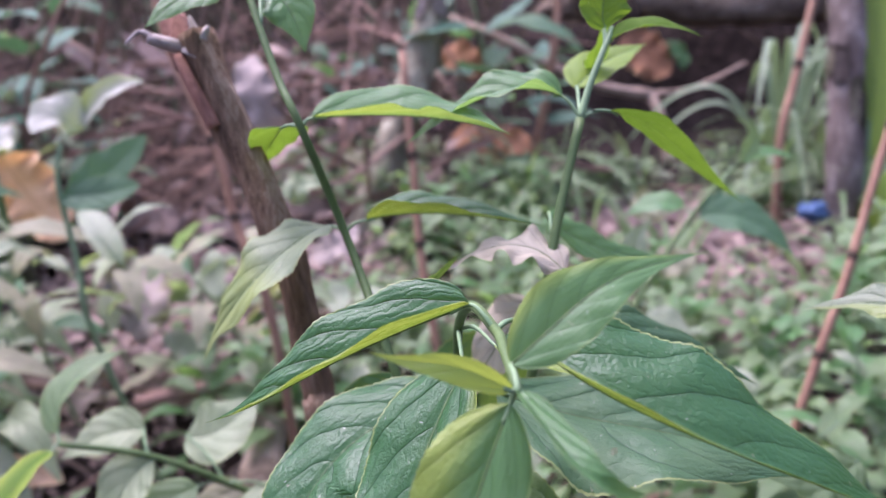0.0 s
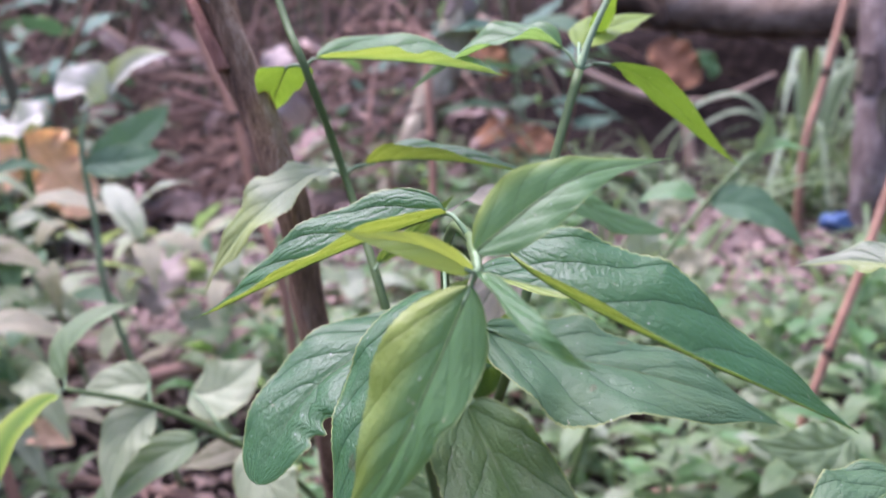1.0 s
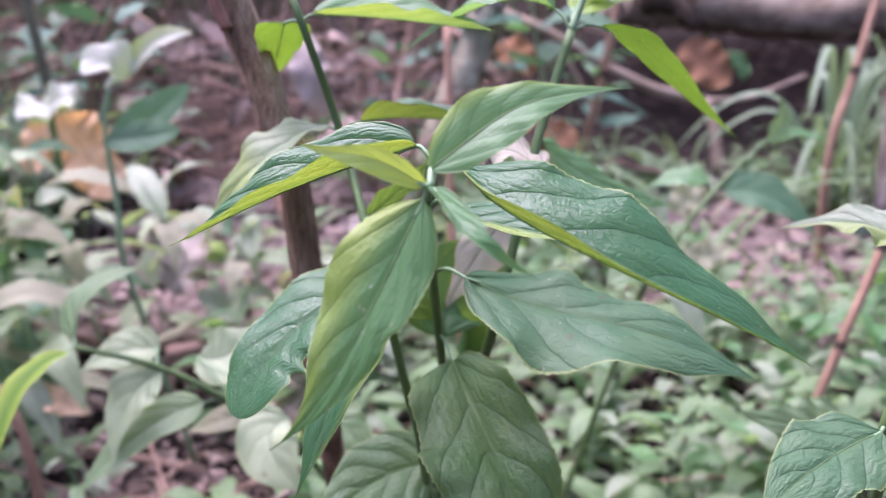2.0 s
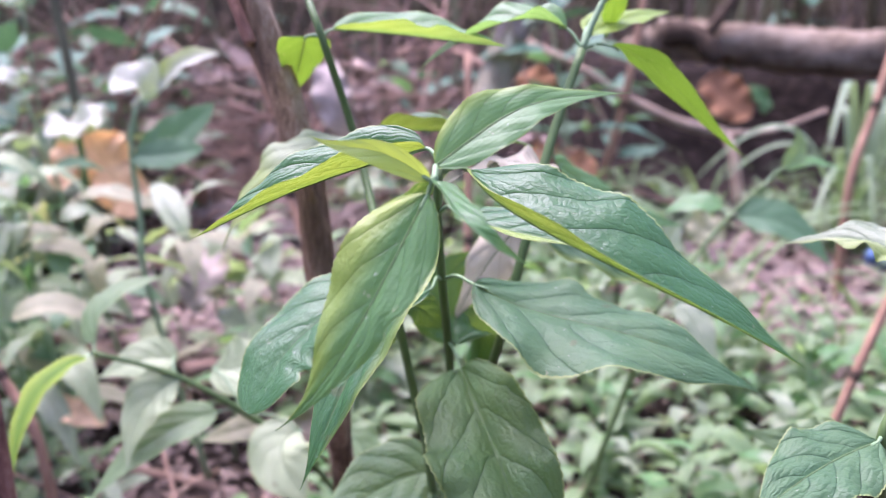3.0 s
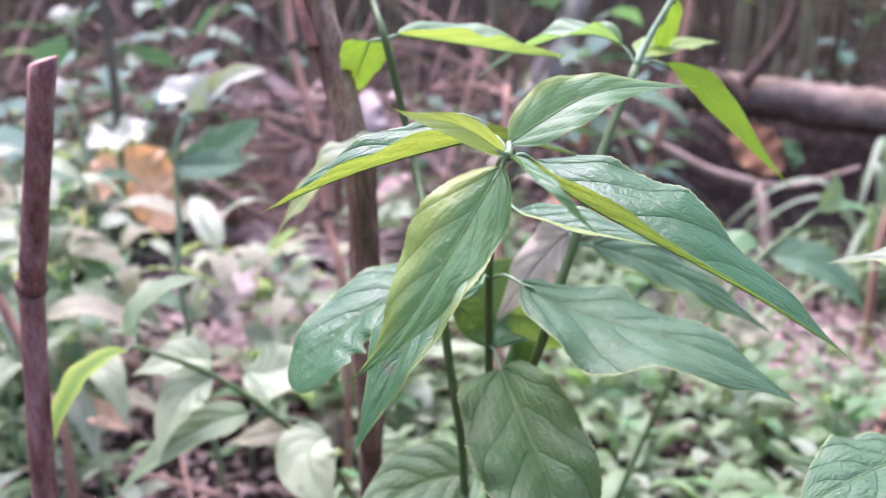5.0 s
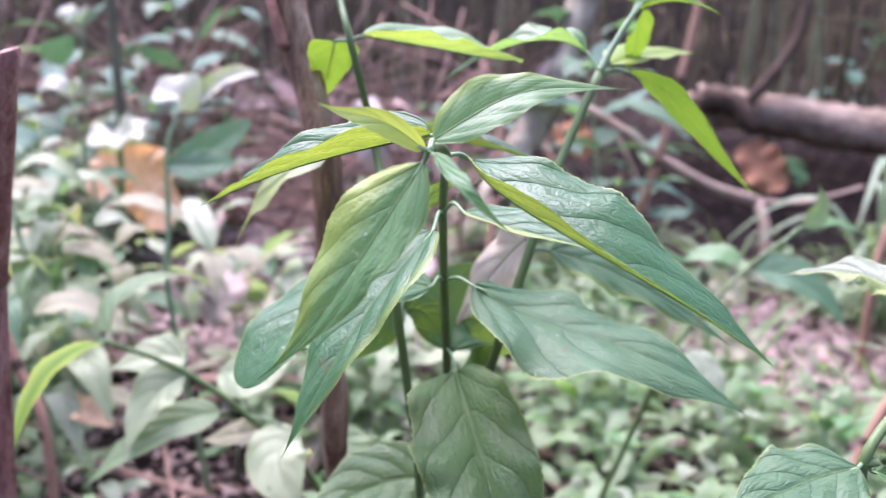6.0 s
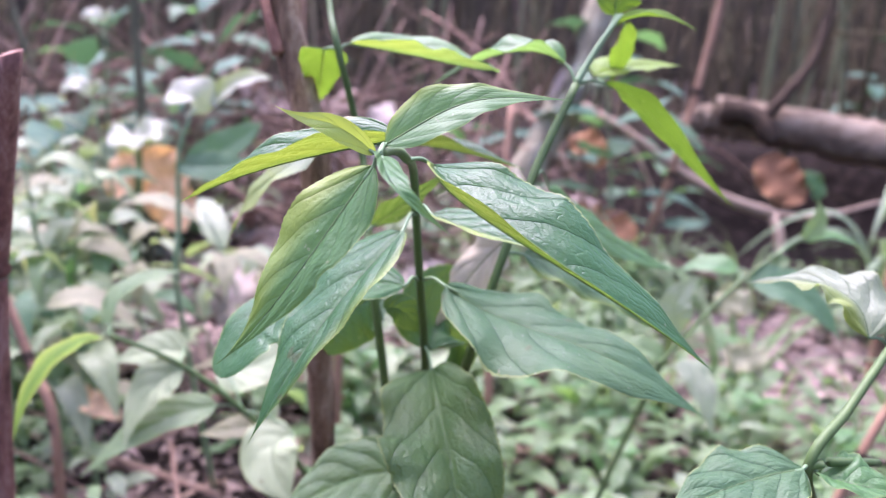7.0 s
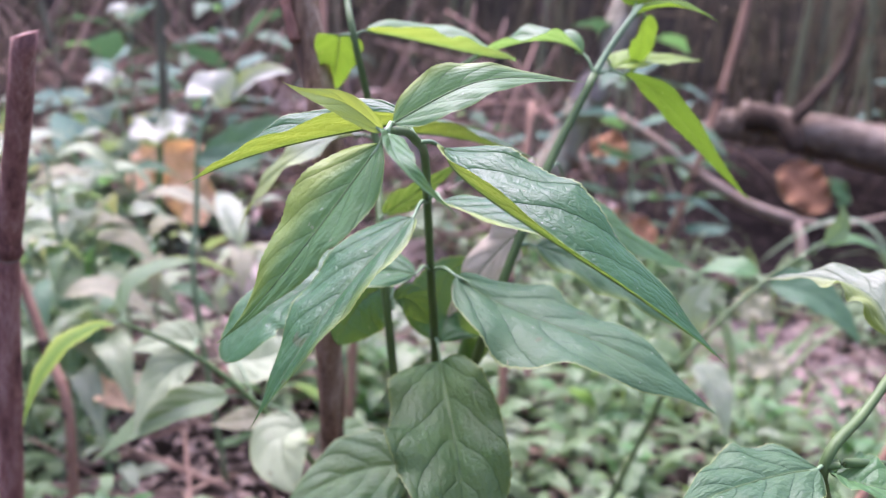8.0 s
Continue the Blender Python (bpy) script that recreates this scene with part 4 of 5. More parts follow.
# ---- log, trunks, canes and fallen branches ----
def fallen_log():
    p = thing("fallen_log", (0.971, 3.058, 0.393), "weathered grey-brown fallen log", "log")
    stem_part("trunk", p, [(0.770, 3.165, 0.415), (0.880, 3.120, 0.406), (1.071, 3.063, 0.380), (1.348, 3.028, 0.349), (1.900, 3.018, 0.329)], 0.065, 0.085, LOGWOOD, sides=18, steps=10, wobble=0.25)
    stem_part("rotted_end", p, [(0.640, 3.200, 0.360), (0.720, 3.180, 0.392), (0.840, 3.136, 0.408)], 0.026, 0.070, LOGWOOD, "rotted tapering end", sides=14, steps=8, wobble=0.7)
    stem_part("root_knot", p, [(0.777, 3.083, 0.437), (0.881, 3.026, 0.419), (0.934, 2.970, 0.340)], 0.05, 0.03, DARKBARK, "dark rotted knot", wobble=0.5)
    stem_part("branch", p, [(0.898, 3.007, 0.421), (0.977, 3.017, 0.522), (1.069, 3.078, 0.660), (1.126, 3.187, 0.886)], 0.024, 0.014, DARKBARK, "dark bare branch rising from the log")
    return p


fallen_log()


def pole(name, label, category, pts, r0, r1, material, group="", part_name="trunk", **kw):
    pts = [Vector(q) for q in pts]
    foot = pts[0].copy()
    foot.z = ground_height(foot.x, foot.y) - 0.03
    p = thing(name, foot, label, category, group)
    stem_part(part_name, p, [foot, *pts], r0, r1, material, **kw)
    if part_name == "cane":
        for a, b in zip(pts, pts[1:]):
            q, d, r = a.lerp(b, 0.12), (b - a).normalized(), 1.12 * r0
            stem_part("joint", p, [q - d * r * 0.7, q, q + d * r * 0.7], r, r, DARKBARK, "dark ringed joint", sides=8, steps=2)
    return p


def bark_flakes(p, pts, radius, count, seed, barks=None):
    """Peeling plates of bark lying on a trunk, each a curved uneven patch."""
    r = random.Random(seed)
    line = curve_points([Vector(q) for q in pts], 10)
    for k in range(count):
        i = r.randrange(1, len(line) - 2)
        d = (line[i + 1] - line[i]).normalized()
        x = (Vector((1, 0.2, 0.1)) - d * d.x).normalized()
        x = (x - d * x.dot(d)).normalized()
        y = d.cross(x)
        a0, half, tall = r.uniform(0, 6.28), r.uniform(0.25, 0.6), r.uniform(0.02, 0.055)
        bm = bmesh.new()
        grid = []
        for u in range(6):
            row = []
            for v in range(6):
                f, g = u / 2.5 - 1, v / 2.5 - 1
                edge = 1 - 0.35 * abs(r.gauss(0, 0.5)) if u in (0, 5) or v in (0, 5) else 1
                a = a0 + half * f * edge * (1 - 0.3 * g * g)
                lift = radius * (1.05 + 0.05 * (f * f + g * g))
                row.append(bm.verts.new(line[i] + d * (tall * g * edge) + (x * math.cos(a) + y * math.sin(a)) * lift))
            grid.append(row)
        for u in range(5):
            for v in range(5):
                bm.faces.new((grid[u][v], grid[u + 1][v], grid[u + 1][v + 1], grid[u][v + 1]))
        bmesh.ops.solidify(bm, geom=bm.faces[:], thickness=0.0015)
        part("bark_plate", bm, (barks or (GREY, FIBRE, LOGWOOD))[k % 3], p)


LEANER = [(-0.139, 1.920, -0.095), (0.020, 2.013, 0.196), (0.122, 2.080, 0.402), (0.215, 2.162, 0.648), (0.344, 2.391, 1.158)]
GREYTRUNK = [(0.918, 1.608, 0.145), (0.942, 1.664, 0.305), (0.967, 1.720, 0.465), (1.075, 1.962, 1.009)]
leaner = pole("sapling_trunk", "pale grey leaning sapling trunk with peeling bark", "tree", LEANER, 0.046, 0.036, GREY, sides=14, steps=8, wobble=0.2)
greytrunk = pole("sapling_trunk", "mottled mauve-grey upright sapling trunk", "tree", GREYTRUNK, 0.036, 0.034, MAUVE, sides=14, steps=8, wobble=0.2)
bark_flakes(leaner, LEANER, 0.042, 26, 31)
bark_flakes(greytrunk, GREYTRUNK, 0.035, 26, 32, (MAUVE, GREY, MAUVE))
pole("red_cane", "thin reddish leaning cane", "stem", [(0.363, 0.748, 0.129), (0.393, 0.766, 0.213), (0.438, 0.794, 0.300), (0.498, 0.842, 0.417), (0.570, 0.901, 0.535)], 0.0052, 0.0044, RED, "thin reddish canes", "cane", wobble=0.15)
pole("red_cane", "thin reddish leaning cane", "stem", [(0.746, 1.544, 0.227), (0.795, 1.586, 0.354), (0.848, 1.632, 0.492), (0.925, 1.694, 0.678)], 0.009, 0.007, RED, "thin reddish canes", "cane")
pole("red_cane", "thin reddish leaning cane", "stem", [(0.387, 2.115, 0.100), (0.433, 2.113, 0.293), (0.480, 2.163, 0.489), (0.532, 2.230, 0.754), (0.567, 2.298, 1.032)], 0.011, 0.009, RED, "thin reddish canes", "cane", wobble=0.2)
pole("red_cane", "thin reddish leaning cane", "stem", [(-0.165, 0.982, 0.253), (-0.192, 1.021, 0.357), (-0.204, 1.053, 0.441), (-0.245, 1.099, 0.559), (-0.259, 1.135, 0.656)], 0.006, 0.005, RED, "thin reddish canes", "cane")
pole("red_cane", "thin reddish leaning cane", "stem", [(0.030, 1.035, 0.145), (0.024, 1.081, 0.271), (0.029, 1.118, 0.376), (0.033, 1.171, 0.522)], 0.0065, 0.005, RED, "thin reddish canes", "cane")
pole("red_cane", "thin reddish leaning cane", "stem", [(-0.426, 0.774, 0.166), (-0.456, 0.787, 0.235), (-0.496, 0.803, 0.315), (-0.548, 0.818, 0.400)], 0.006, 0.005, RED, "thin reddish canes", "cane")

for line, thick in (([(-1.17, 2.10, 0.25), (-1.23, 2.15, 0.443), (-1.313, 2.20, 0.638), (-1.37, 2.25, 0.85)], 0.011), ([(-0.79, 1.84, 0.20), (-0.805, 1.85, 0.398), (-0.84, 1.90, 0.624), (-0.85, 1.92, 0.80)], 0.013), ([(1.06, 3.24, 0.42), (1.056, 3.26, 0.48), (1.047, 3.30, 0.862), (1.04, 3.33, 1.10)], 0.013)):
    pole("green_stem", "upright olive green stem in shade", "stem", line, thick, thick * 0.8, OLIVE, "olive stems at the back", "stalk", wobble=0.15)

rnd = random.Random(6)
for i in range(46):
    x, y = rnd.uniform(-3.2, 4.0), rnd.uniform(3.2, 5.2)
    z, h, thick, lean = ground_height(x, y), rnd.uniform(1.4, 2.8), rnd.uniform(0.008, 0.02), rnd.gauss(0, 0.07)
    pole("green_stem", "upright olive green stem in shade", "stem", [(x, y, z + 0.02), (x + lean * h * 0.5, y, z + h * 0.5), (x + lean * h, y, z + h)], thick, thick * 0.6, OLIVE, "olive stems at the back", "stalk", sides=7, steps=4)


def fallen_branch():
    p = thing("fallen_branch", (0.644, 2.323, 0.231), "dry pinkish brown fallen branch with a fork", "branch")
    f = (0.756, 2.305, 0.204)
    stem_part("limb", p, [(0.231, 2.444, 0.456), (0.351, 2.388, 0.397), (0.483, 2.328, 0.312), (0.623, 2.302, 0.241), f], 0.012, 0.016, PINKWOOD, wobble=0.2)
    stem_part("prop", p, [f, (0.769, 2.263, 0.152), (0.775, 2.202, 0.020)], 0.014, 0.016, PINKWOOD, "fork standing on the soil", wobble=0.2)
    stem_part("twig", p, [f, (0.893, 2.337, 0.202), (1.103, 2.465, 0.235)], 0.009, 0.005, PINKWOOD, wobble=0.2)
    stem_part("twig", p, [(0.351, 2.388, 0.397), (0.407, 2.317, 0.292), (0.456, 2.240, 0.169)], 0.007, 0.004, PINKWOOD, wobble=0.2)
    return p


fallen_branch()


def ground_branch(pts, r0, r1, label, material):
    pts = [Vector(q) for q in pts]
    p = thing("fallen_branch", pts[0], label, "branch", "branches lying on the soil")
    stem_part("limb", p, pts, r0, r1, material, wobble=0.3, sides=10, steps=6)
    return p


ground_branch([(-0.735, 1.673, -0.066), (-0.613, 1.681, -0.050), (-0.483, 1.713, -0.024), (-0.355, 1.761, -0.015)], 0.024, 0.020, "pale pinkish bare branch lying on soil", GREY)
ground_branch([(-0.603, 1.827, -0.009), (-0.485, 1.834, 0.002), (-0.330, 1.949, 0.022)], 0.017, 0.014, "brown bare branch lying on soil", LOGWOOD)
ground_branch([(-0.381, 1.102, 0.099), (-0.314, 1.101, 0.109), (-0.232, 1.113, 0.100), (-0.175, 1.130, 0.073)], 0.011, 0.007, "brown bent stick lying on soil", TWIG)
ground_branch([(-0.221, 0.956, 0.024), (-0.206, 1.071, 0.049), (-0.198, 1.177, 0.050), (-0.188, 1.281, 0.043)], 0.026, 0.02, "smooth brown branch lying on soil", LOGWOOD)
ground_branch([(-0.325, 1.483, 0.025), (-0.218, 1.483, 0.013), (-0.092, 1.541, 0.020)], 0.016, 0.012, "brown bare branch lying on soil", LOGWOOD)


def strap_grass():
    base = Vector((0.95, 1.95, -0.03))
    p = thing("grass_clump", base, "clump of long drooping pale green straps", "grass")
    rnd = random.Random(3)
    for i in range(18):
        a = rnd.uniform(0, 6.28)
        d = Vector((math.cos(a), math.sin(a) * 0.7, 0))
        h, r = rnd.uniform(0.22, 0.42), rnd.uniform(0.12, 0.30)
        B = base + d * 0.03 + Vector((0, 0, 0.02))
        M = base + d * r * 0.75 + Vector((0, 0, h))
        T = base + d * r * 1.9 + Vector((0, 0, h * rnd.uniform(0.05, 0.75)))
        leaf(p, B, M, T, rnd.uniform(0.012, 0.022), (d * -0.4 + Vector((0, -0.3, 1))), STRAP, name="blade", nu=16, nv=2, belly=0.25, point=0.5, serr=0, fold=(12, 12))
    return p


strap_grass()


def tall_blade():
    base = Vector((0.930, 1.529, -0.072))
    base.z = ground_height(base.x, base.y)
    p = thing("tall_grass", base, "tall upright yellow-green grass with broad blades", "grass")
    stem_part("stalk", p, [base, (0.950, 1.597, 0.121), (0.991, 1.659, 0.301), (1.026, 1.737, 0.524)], 0.011, 0.008, PALESTEM)
    leaf(p, (0.966, 1.611, 0.162), (1.011, 1.679, 0.419), (1.068, 1.785, 0.724), 0.09, (-0.3, -0.9, 0.1), BUD, None, name="blade", belly=0.3, point=0.5, serr=0)
    leaf(p, (0.941, 1.559, 0.013), (0.969, 1.542, 0.121), (1.038, 1.497, 0.158), 0.055, (0, -0.5, 0.8), BUD, None, name="blade", belly=0.3, point=0.5, serr=0)
    return p


tall_blade()


def blue_scrap():
    bm = bmesh.new()
    bmesh.ops.create_icosphere(bm, subdivisions=3, radius=0.026)
    c = Vector((0.854, 1.596, 0.068))
    for v in bm.verts:
        v.co *= 1 + 0.55 * noise.noise(v.co * 60) + 0.2 * noise.noise(v.co * 170)
        v.co.z *= 0.75
        v.co.x *= 1.15
        v.co += c
    p = thing("plastic_scrap", c, "small crumpled blue plastic scrap caught in weeds", "litter")
    part("wrapper", bm, BLUE, p)


blue_scrap()


def dead_leaf(B, M, T, width, face, label, material=None):
    p = thing("dead_leaf", B, label, "leaf", "large dead leaves")
    leaf(p, B, M, T, width, face, material or RUST, None, name="blade", nu=20, wave=0.35, point=0.6, belly=0.5)
    return p


dead_leaf((0.921, 3.000, 0.297), (0.964, 2.945, 0.219), (1.046, 2.906, 0.160), 0.16, (-0.2, -0.9, 0.3), "curled orange brown dead leaf by the log", DARKRUST)
dead_leaf((1.031, 2.938, 0.255), (1.076, 2.911, 0.214), (1.071, 2.889, 0.165), 0.06, (0.2, -0.9, 0.3), "yellow-green dying leaf by the log", YOUNG)
dead_leaf((0.222, 2.424, 0.377), (0.254, 2.378, 0.344), (0.297, 2.359, 0.294), 0.10, (0, -0.9, 0.3), "dark red brown dead leaf", DARKRUST)
dead_leaf((0.250, 1.878, 0.237), (0.287, 1.858, 0.225), (0.324, 1.835, 0.201), 0.07, (0, -0.9, 0.4), "orange brown dead leaf on soil", DARKRUST)
dead_leaf((0.207, 2.210, 0.189), (0.256, 2.145, 0.167), (0.334, 2.070, 0.123), 0.11, (0, -0.9, 0.4), "orange brown dead leaf on soil", DARKRUST)
dead_leaf((-0.089, 2.124, 0.184), (-0.059, 2.086, 0.146), (-0.060, 2.036, 0.094), 0.08, (0, -0.9, 0.4), "yellowed dead leaf on soil", WITHER)


dead_leaf((-0.204, 1.803, 0.306), (-0.240, 1.787, 0.401), (-0.244, 1.865, 0.468), 0.085, (0, -0.9, 0.4), "pale lilac curled dead leaf", PALEDEAD)
dead_leaf((-0.133, 1.282, 0.218), (-0.096, 1.264, 0.234), (-0.059, 1.290, 0.254), 0.05, (0, -0.7, 0.7), "pinkish dry curled leaf on soil", PALEDEAD)
dead_leaf((-0.146, 1.504, 0.243), (-0.161, 1.495, 0.273), (-0.111, 1.492, 0.274), 0.05, (0, -0.7, 0.7), "pale curled leaf in the weeds", FADED)
dead_leaf((-0.399, 1.188, 0.165), (-0.371, 1.199, 0.201), (-0.373, 1.257, 0.231), 0.08, (0, -0.7, 0.7), "pinkish dry curled leaf on soil", PALEDEAD)
dead_leaf((-0.498, 1.391, 0.187), (-0.457, 1.393, 0.180), (-0.421, 1.392, 0.163), 0.07, (0, -0.7, 0.7), "lilac grey dry leaf on soil", PALEDEAD)
dead_leaf((0.377, 1.265, 0.214), (0.401, 1.272, 0.232), (0.429, 1.270, 0.217), 0.06, (0, -0.7, 0.7), "faded yellow-green withered leaf on soil", WITHER)
dead_leaf((0.363, 1.157, 0.196), (0.388, 1.155, 0.182), (0.427, 1.161, 0.192), 0.05, (0, -0.7, 0.7), "faded yellow-green withered leaf on soil", WITHER)


rnd = random.Random(77)
for i in range(18):
    y = rnd.uniform(1.25, 1.95)
    x = -y * rnd.uniform(0.16, 0.44)
    a, size = rnd.uniform(0, 6.28), rnd.uniform(0.05, 0.10)
    d, at = Vector((math.cos(a), math.sin(a), 0)) * size, Vector((x, y, ground_height(x, y) + 0.02))
    dead_leaf(at, at + d * 0.5 + Vector((0, 0, 0.025)), at + d, size * rnd.uniform(0.35, 0.55), (rnd.gauss(0, 0.3), -0.5, 0.85), "pinkish grey curled dead leaf on soil", PALEDEAD)
dead_leaf((-0.46, 0.87, 0.15), (-0.43, 0.85, 0.17), (-0.39, 0.85, 0.15), 0.035, (0, -0.6, 0.8), "small orange dead leaf in the weeds", RUST)


# ---- undergrowth ----
def seedling(name, label, height, pairs, L, W, mats, seed, lean=0.06, group="", tilt=0.25, whorl=2, nu=10):
    """A small herb at the origin, leaves in pairs up the stem."""
    rnd = random.Random(seed)
    p = thing(name, (0, 0, 0), label, "plant", group)
    lx, ly = rnd.gauss(0, lean), rnd.gauss(0, lean)

    def on(s):
        return Vector((lx * s * s, ly * s * s, height * s - 0.02 * (1 - s)))

    stem_part("stem", p, [on(0), on(0.35) + Vector((rnd.gauss(0, 0.006), 0, 0)), on(0.7), on(1)], 0.0022 * (height / 0.2) ** 0.5, 0.0010, PALESTEM, sides=5, steps=2)
    turn = rnd.uniform(0, 6.28)
    for k in range(pairs):
        s = 0.25 + 0.75 * (k + 0.6) / pairs
        turn += 1.57 + rnd.gauss(0, 0.2)
        for w in range(whorl):
            a = turn + w * 2 * math.pi / whorl + rnd.gauss(0, 0.15)
            d = Vector((math.cos(a), math.sin(a), 0))
            n = on(s)
            size = L * (0.65 + 0.5 * math.sin(math.pi * min(1, 0.25 + 0.7 * k / pairs))) * rnd.uniform(0.8, 1.15)
            up = tilt * (0.2 + k / pairs) + rnd.gauss(0, 0.12)
            B = n + d * size * 0.14 + Vector((0, 0, size * 0.05))
            M = B + d * size * 0.5 + Vector((0, 0, size * up))
            T = B + d * size * 0.95 + Vector((0, 0, size * (up - 0.12 + rnd.gauss(0, 0.12))))
            SEED[0] += 1
            part("leaf", leaf_sheet(bmesh.new(), B, M, T, W * size / L, Vector((rnd.gauss(0, 0.2), rnd.gauss(0, 0.2), 1)), (18, 18), 0.1, 8, 0.03, nu, 2, seed=SEED[0], point=1.0), mats[(k + w + seed) % len(mats)], p)
    return p


def scatter(models, spots, rnd, size=(0.8, 1.25)):
    for i, (x, y) in enumerate(spots):
        m = models[i % len(models)]
        k = rnd.uniform(*size)
        pose_at = pose(x, y, ground_height(x, y) + 0.005, rnd.gauss(0, 5), rnd.gauss(0, 5), rnd.uniform(0, 360)) @ Matrix.Scale(k, 4)
        if i < len(models):
            m.matrix_basis = pose_at
        else:
            copy_thing(m, pose_at)


def bare(x, y):
    """Open patches of soil where little grows."""
    lane = (abs(x + 0.43 * y) < 0.11 and y < 1.75) or (abs(x + 0.36 * y) < 0.07 and y < 1.2)
    lane = lane or (-0.42 * y < x < -0.19 * y and y < 1.75 and noise.noise((x * 9, y * 9, 2)) > -0.2)
    return lane or hollow(x, y) or ((x - 0.62) / 0.30) ** 2 + ((y - 1.62) / 0.36) ** 2 < 1 or ((x + 0.42) / 0.42) ** 2 + ((y - 1.75) / 0.40) ** 2 < 1 \
        or ((x + 0.24) / 0.13) ** 2 + ((y - 0.92) / 0.16) ** 2 < 1 or ((x - 0.75) / 0.5) ** 2 + ((y - 2.55) / 0.3) ** 2 < 1


def spots(rnd, count, y0, y1, x_lo, x_hi, gap):
    out = []
    tries = 0
    while len(out) < count and tries < 6000:
        tries += 1
        y = rnd.uniform(y0, y1)
        x = rnd.uniform(x_lo, x_hi) * (y + 0.15)
        if not bare(x, y) and all((x - a) ** 2 + (y - b) ** 2 > gap * gap for a, b in out):
            out.append((x, y))
    return out


rnd = random.Random(21)
LEFT = [seedling("ground_herb", "low herb with broad dull blue-green leaves", 0.18 + 0.05 * i, 4 + i % 2, 0.105, 0.037, m, 40 + i, group="low herbs on the soil")
        for i, m in enumerate(((PALESHEEN, WEED), (PALESHEEN, FADED), (DULL, PALESHEEN, PALESHEEN), (PALESHEEN, WITHER)))]
scatter(LEFT, spots(rnd, 84, 1.18, 2.1, -0.66, -0.08, 0.068), rnd)
RIGHT = [seedling("ground_weed", "low weed with small light green leaves", 0.11 + 0.025 * i, 5 + i % 2, 0.052, 0.021, m, 60 + i, group="small weeds on the soil", whorl=2 + i % 2, nu=7)
         for i, m in enumerate(((WEED,), (WEED, PALESHEEN), (PALESHEEN, WEED), (WEED, YOUNG)))]
scatter(RIGHT, spots(rnd, 270, 0.72, 2.6, -0.14, 0.70, 0.045) + spots(rnd, 34, 0.86, 1.25, -0.66, -0.1, 0.05) + [(-0.50 + 0.055 * i + 0.02 * math.sin(5 * i), 0.80 + 0.07 * math.sin(3.7 * i)) for i in range(7)], rnd)
TALL = [seedling("tall_herb", "tall shaded herb with broad blue-green leaves", 0.50 + 0.1 * i, 5, 0.21, 0.085, m, 80 + i, group="tall herbs at the back", lean=0.12)
        for i, m in enumerate(((SHADE, DULL), (SHADE, SHADE), (SHADE, DULL)))]
scatter(TALL, [(-0.874, 2.368), (-0.835, 2.203), (-0.973, 3.045), (-1.105, 2.436), (-1.044, 1.976), (-1.423, 2.615), (-1.237, 3.073), (-0.760, 3.301), (0.331, 2.312), (-0.101, 2.611), (1.461, 3.603), (0.300, 1.954), (0.511, 2.677), (0.132, 3.400)], rnd, (0.75, 1.1))


def tuft(seed):
    """A tuft of thin grass at the origin."""
    r = random.Random(seed)
    p = thing("grass_tuft", (0, 0, 0), "tuft of thin light green grass", "grass", "grass tufts")
    for k in range(8):
        a = r.uniform(0, 6.28)
        d = Vector((math.cos(a), math.sin(a), 0))
        h, w = r.uniform(0.09, 0.2), r.uniform(0.03, 0.11)
        SEED[0] += 1
        part("blade", leaf_sheet(bmesh.new(), d * 0.006 + Vector((0, 0, -0.01)), d * w * 0.5 + Vector((0, 0, h * 0.8)), d * w * 1.6 + Vector((0, 0, h * r.uniform(0.5, 0.95))), r.uniform(0.004, 0.008), Vector((-d.x * 0.5, -d.y * 0.5, 1)), (15, 15), 0.02, 4, 0, 8, 1, seed=SEED[0], belly=0.25, point=0.5), WEED, p)
    return p


scatter([tuft(90 + i) for i in range(3)], spots(rnd, 34, 1.2, 2.4, 0.12, 0.68, 0.05), rnd, (0.8, 1.4))


# ---- herbs beyond the path's sides and behind its start ----
AROUND = []
while len(AROUND) < 90:
    x, y = rnd.uniform(-3.6, 3.6), rnd.uniform(-2.8, 2.8)
    if not hollow(x, y) and (y < -0.5 or abs(x) > 0.8 * (y + 0.4) + 0.25):
        AROUND.append((x, y))
for i, (x, y) in enumerate(AROUND):
    m = (LEFT + RIGHT)[i % 8]
    copy_thing(m, pose(x, y, ground_height(x, y) + 0.005, 0, 0, rnd.uniform(0, 360)) @ Matrix.Scale(rnd.uniform(0.9, 1.3), 4))


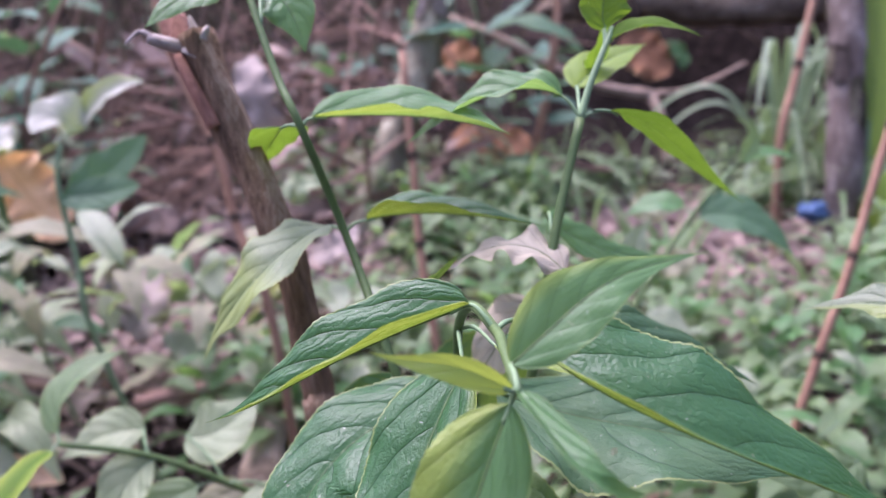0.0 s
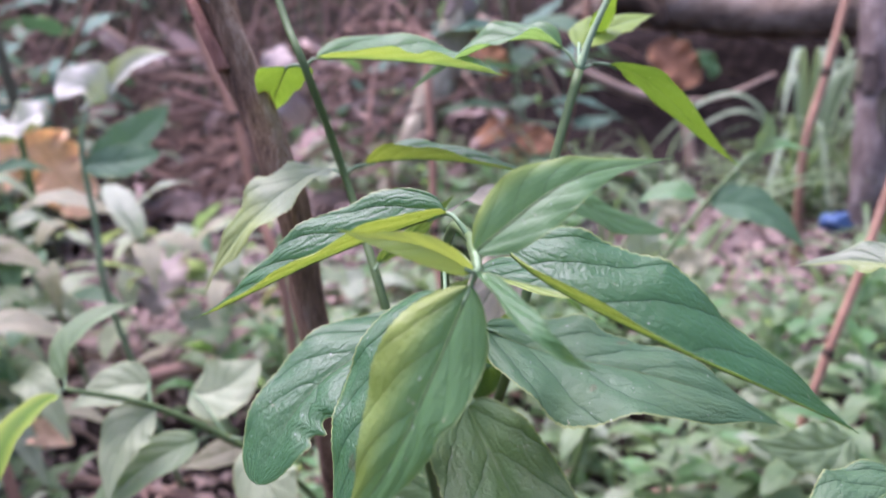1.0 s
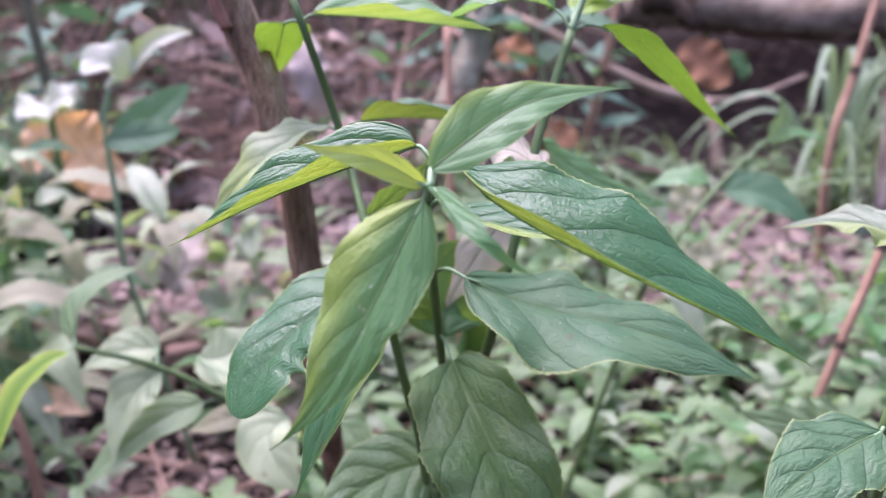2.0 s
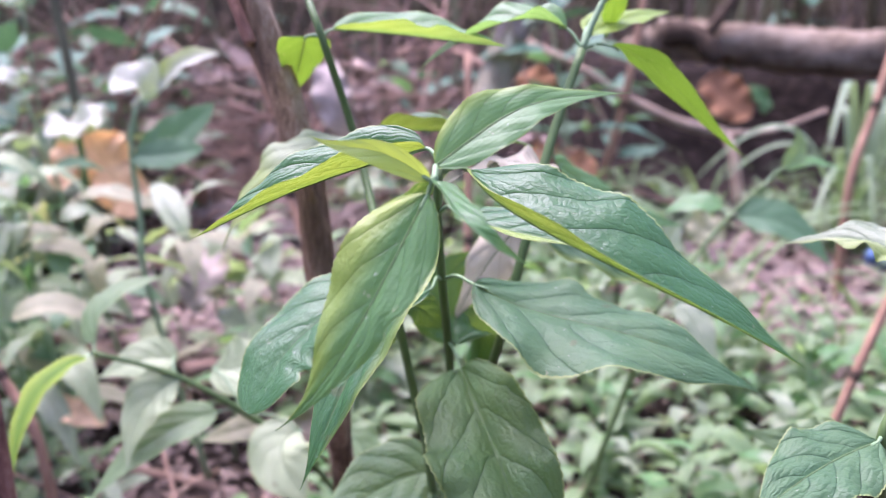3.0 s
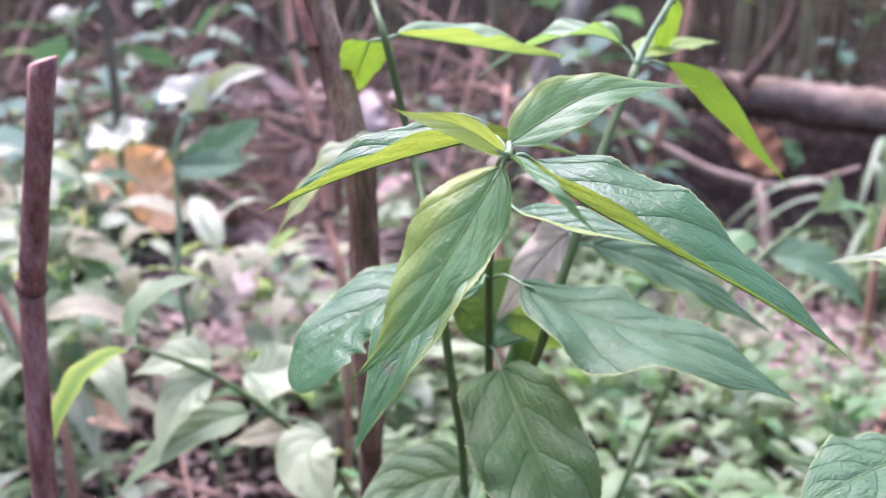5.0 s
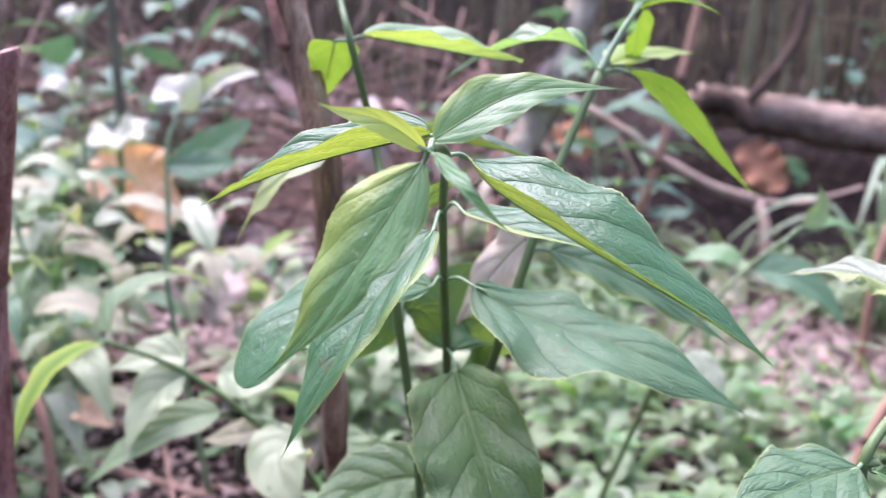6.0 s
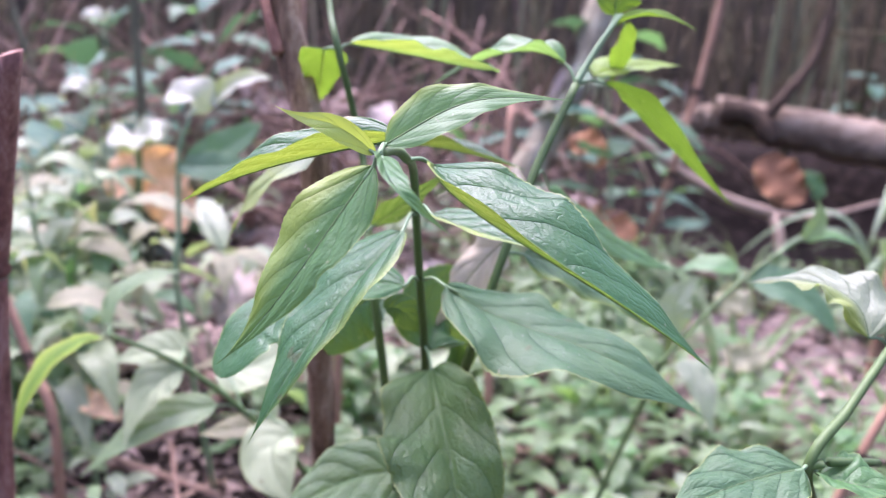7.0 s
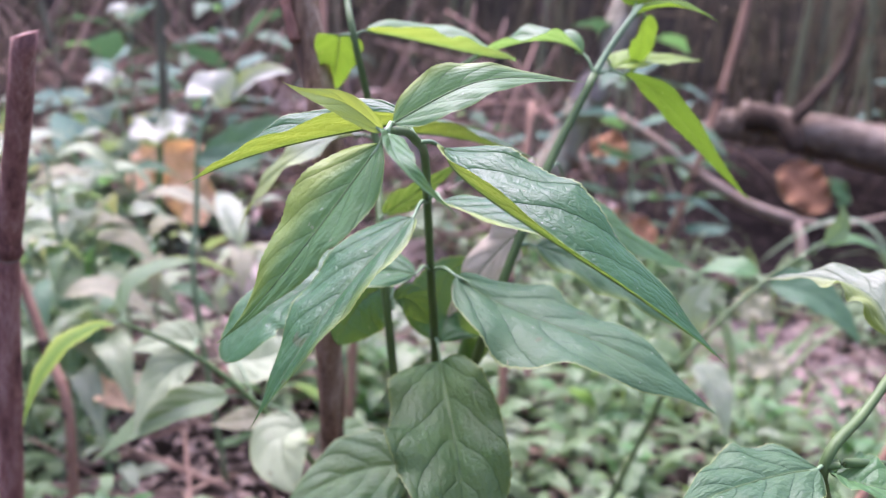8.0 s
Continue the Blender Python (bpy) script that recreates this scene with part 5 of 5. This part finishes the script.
def white_top_herb(tip, lean):
    """A thin herb whose top leaves are white."""
    tip = Vector(tip)
    foot = Vector((tip.x + lean, tip.y + 0.03, ground_height(tip.x + lean, tip.y + 0.03) - 0.01))
    p = thing("whitened_herb", foot, "thin herb with small white top leaves", "plant", "bleached herbs")
    stem_part("stem", p, [foot, (foot + tip) / 2 + Vector((0.01, 0, 0.02)), tip], 0.004, 0.0025, PALESTEM, sides=6, steps=4)
    for k, (d, w) in enumerate(((Vector((-1, -0.3, 0.1)), 0.042), (Vector((0.6, -0.5, 0.3)), 0.018))):
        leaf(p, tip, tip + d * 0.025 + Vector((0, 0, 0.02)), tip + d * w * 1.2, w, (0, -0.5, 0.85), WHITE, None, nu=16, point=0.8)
    for k, d in enumerate((Vector((-1, -0.2, 0)), Vector((1, 0.1, 0)))):
        q = foot.lerp(tip, 0.7)
        leaf(p, q, q + d * 0.05 + Vector((0, -0.01, 0.02)), q + d * 0.10, 0.040, (0, -0.4, 0.9), DULL, None, nu=16)
    return p


white_top_herb((-0.713, 1.440, 0.471), 0.05)
white_top_herb((-0.944, 1.967, 0.605), -0.04)


def pale_herb(tip, seed, size=1.0):
    """A herb with long arching leaves, sky sheen painted pale into them."""
    r = random.Random(seed)
    tip = Vector(tip)
    foot = Vector((tip.x + r.gauss(0, 0.03), tip.y + 0.05, 0))
    foot.z = ground_height(foot.x, foot.y) - 0.01
    p = thing("pale_herb", foot, "herb with long arching leaves, pale with painted sky sheen", "plant", "pale herbs")
    mid = foot.lerp(tip, 0.55) + Vector((r.gauss(0, 0.012), 0, 0))
    stem_part("stem", p, [foot, mid, tip], 0.0034, 0.0018, PALESTEM, sides=6, steps=4)
    line = curve_points([foot, mid, tip], 10)
    turn = r.uniform(-0.5, 0.5)
    for k, s in enumerate((19, 16, 12)):
        turn += 0.9
        for w in (0, math.pi):
            d = Vector((math.cos(turn + w), math.sin(turn + w) * 0.8, 0))
            L = size * r.uniform(0.075, 0.12)
            B = line[s] + d * 0.012
            leaf(p, B, B + d * L * 0.5 + Vector((0, 0, L * r.uniform(0.05, 0.2))), B + d * L + Vector((0, 0, -L * r.uniform(0.1, 0.45))), L * r.uniform(0.30, 0.42), (r.gauss(0, 0.2), -0.3, 0.9), (PALESHEEN, WEED, DULL, PALESHEEN, FADED, WITHER)[r.randrange(6)], tuple(line[s]), nu=14, nv=3, point=0.95)
    return p


for i, q in enumerate(((-0.619, 1.130, 0.437), (-0.599, 1.026, 0.425), (-0.553, 1.075, 0.396), (-0.562, 0.966, 0.375), (-0.562, 1.160, 0.321), (-0.550, 1.007, 0.327), (-0.548, 1.202, 0.279), (-0.548, 0.904, 0.325), (-0.506, 0.876, 0.280), (-0.462, 0.895, 0.255), (-0.322, 1.305, 0.248))):
    pale_herb(q, 200 + i)
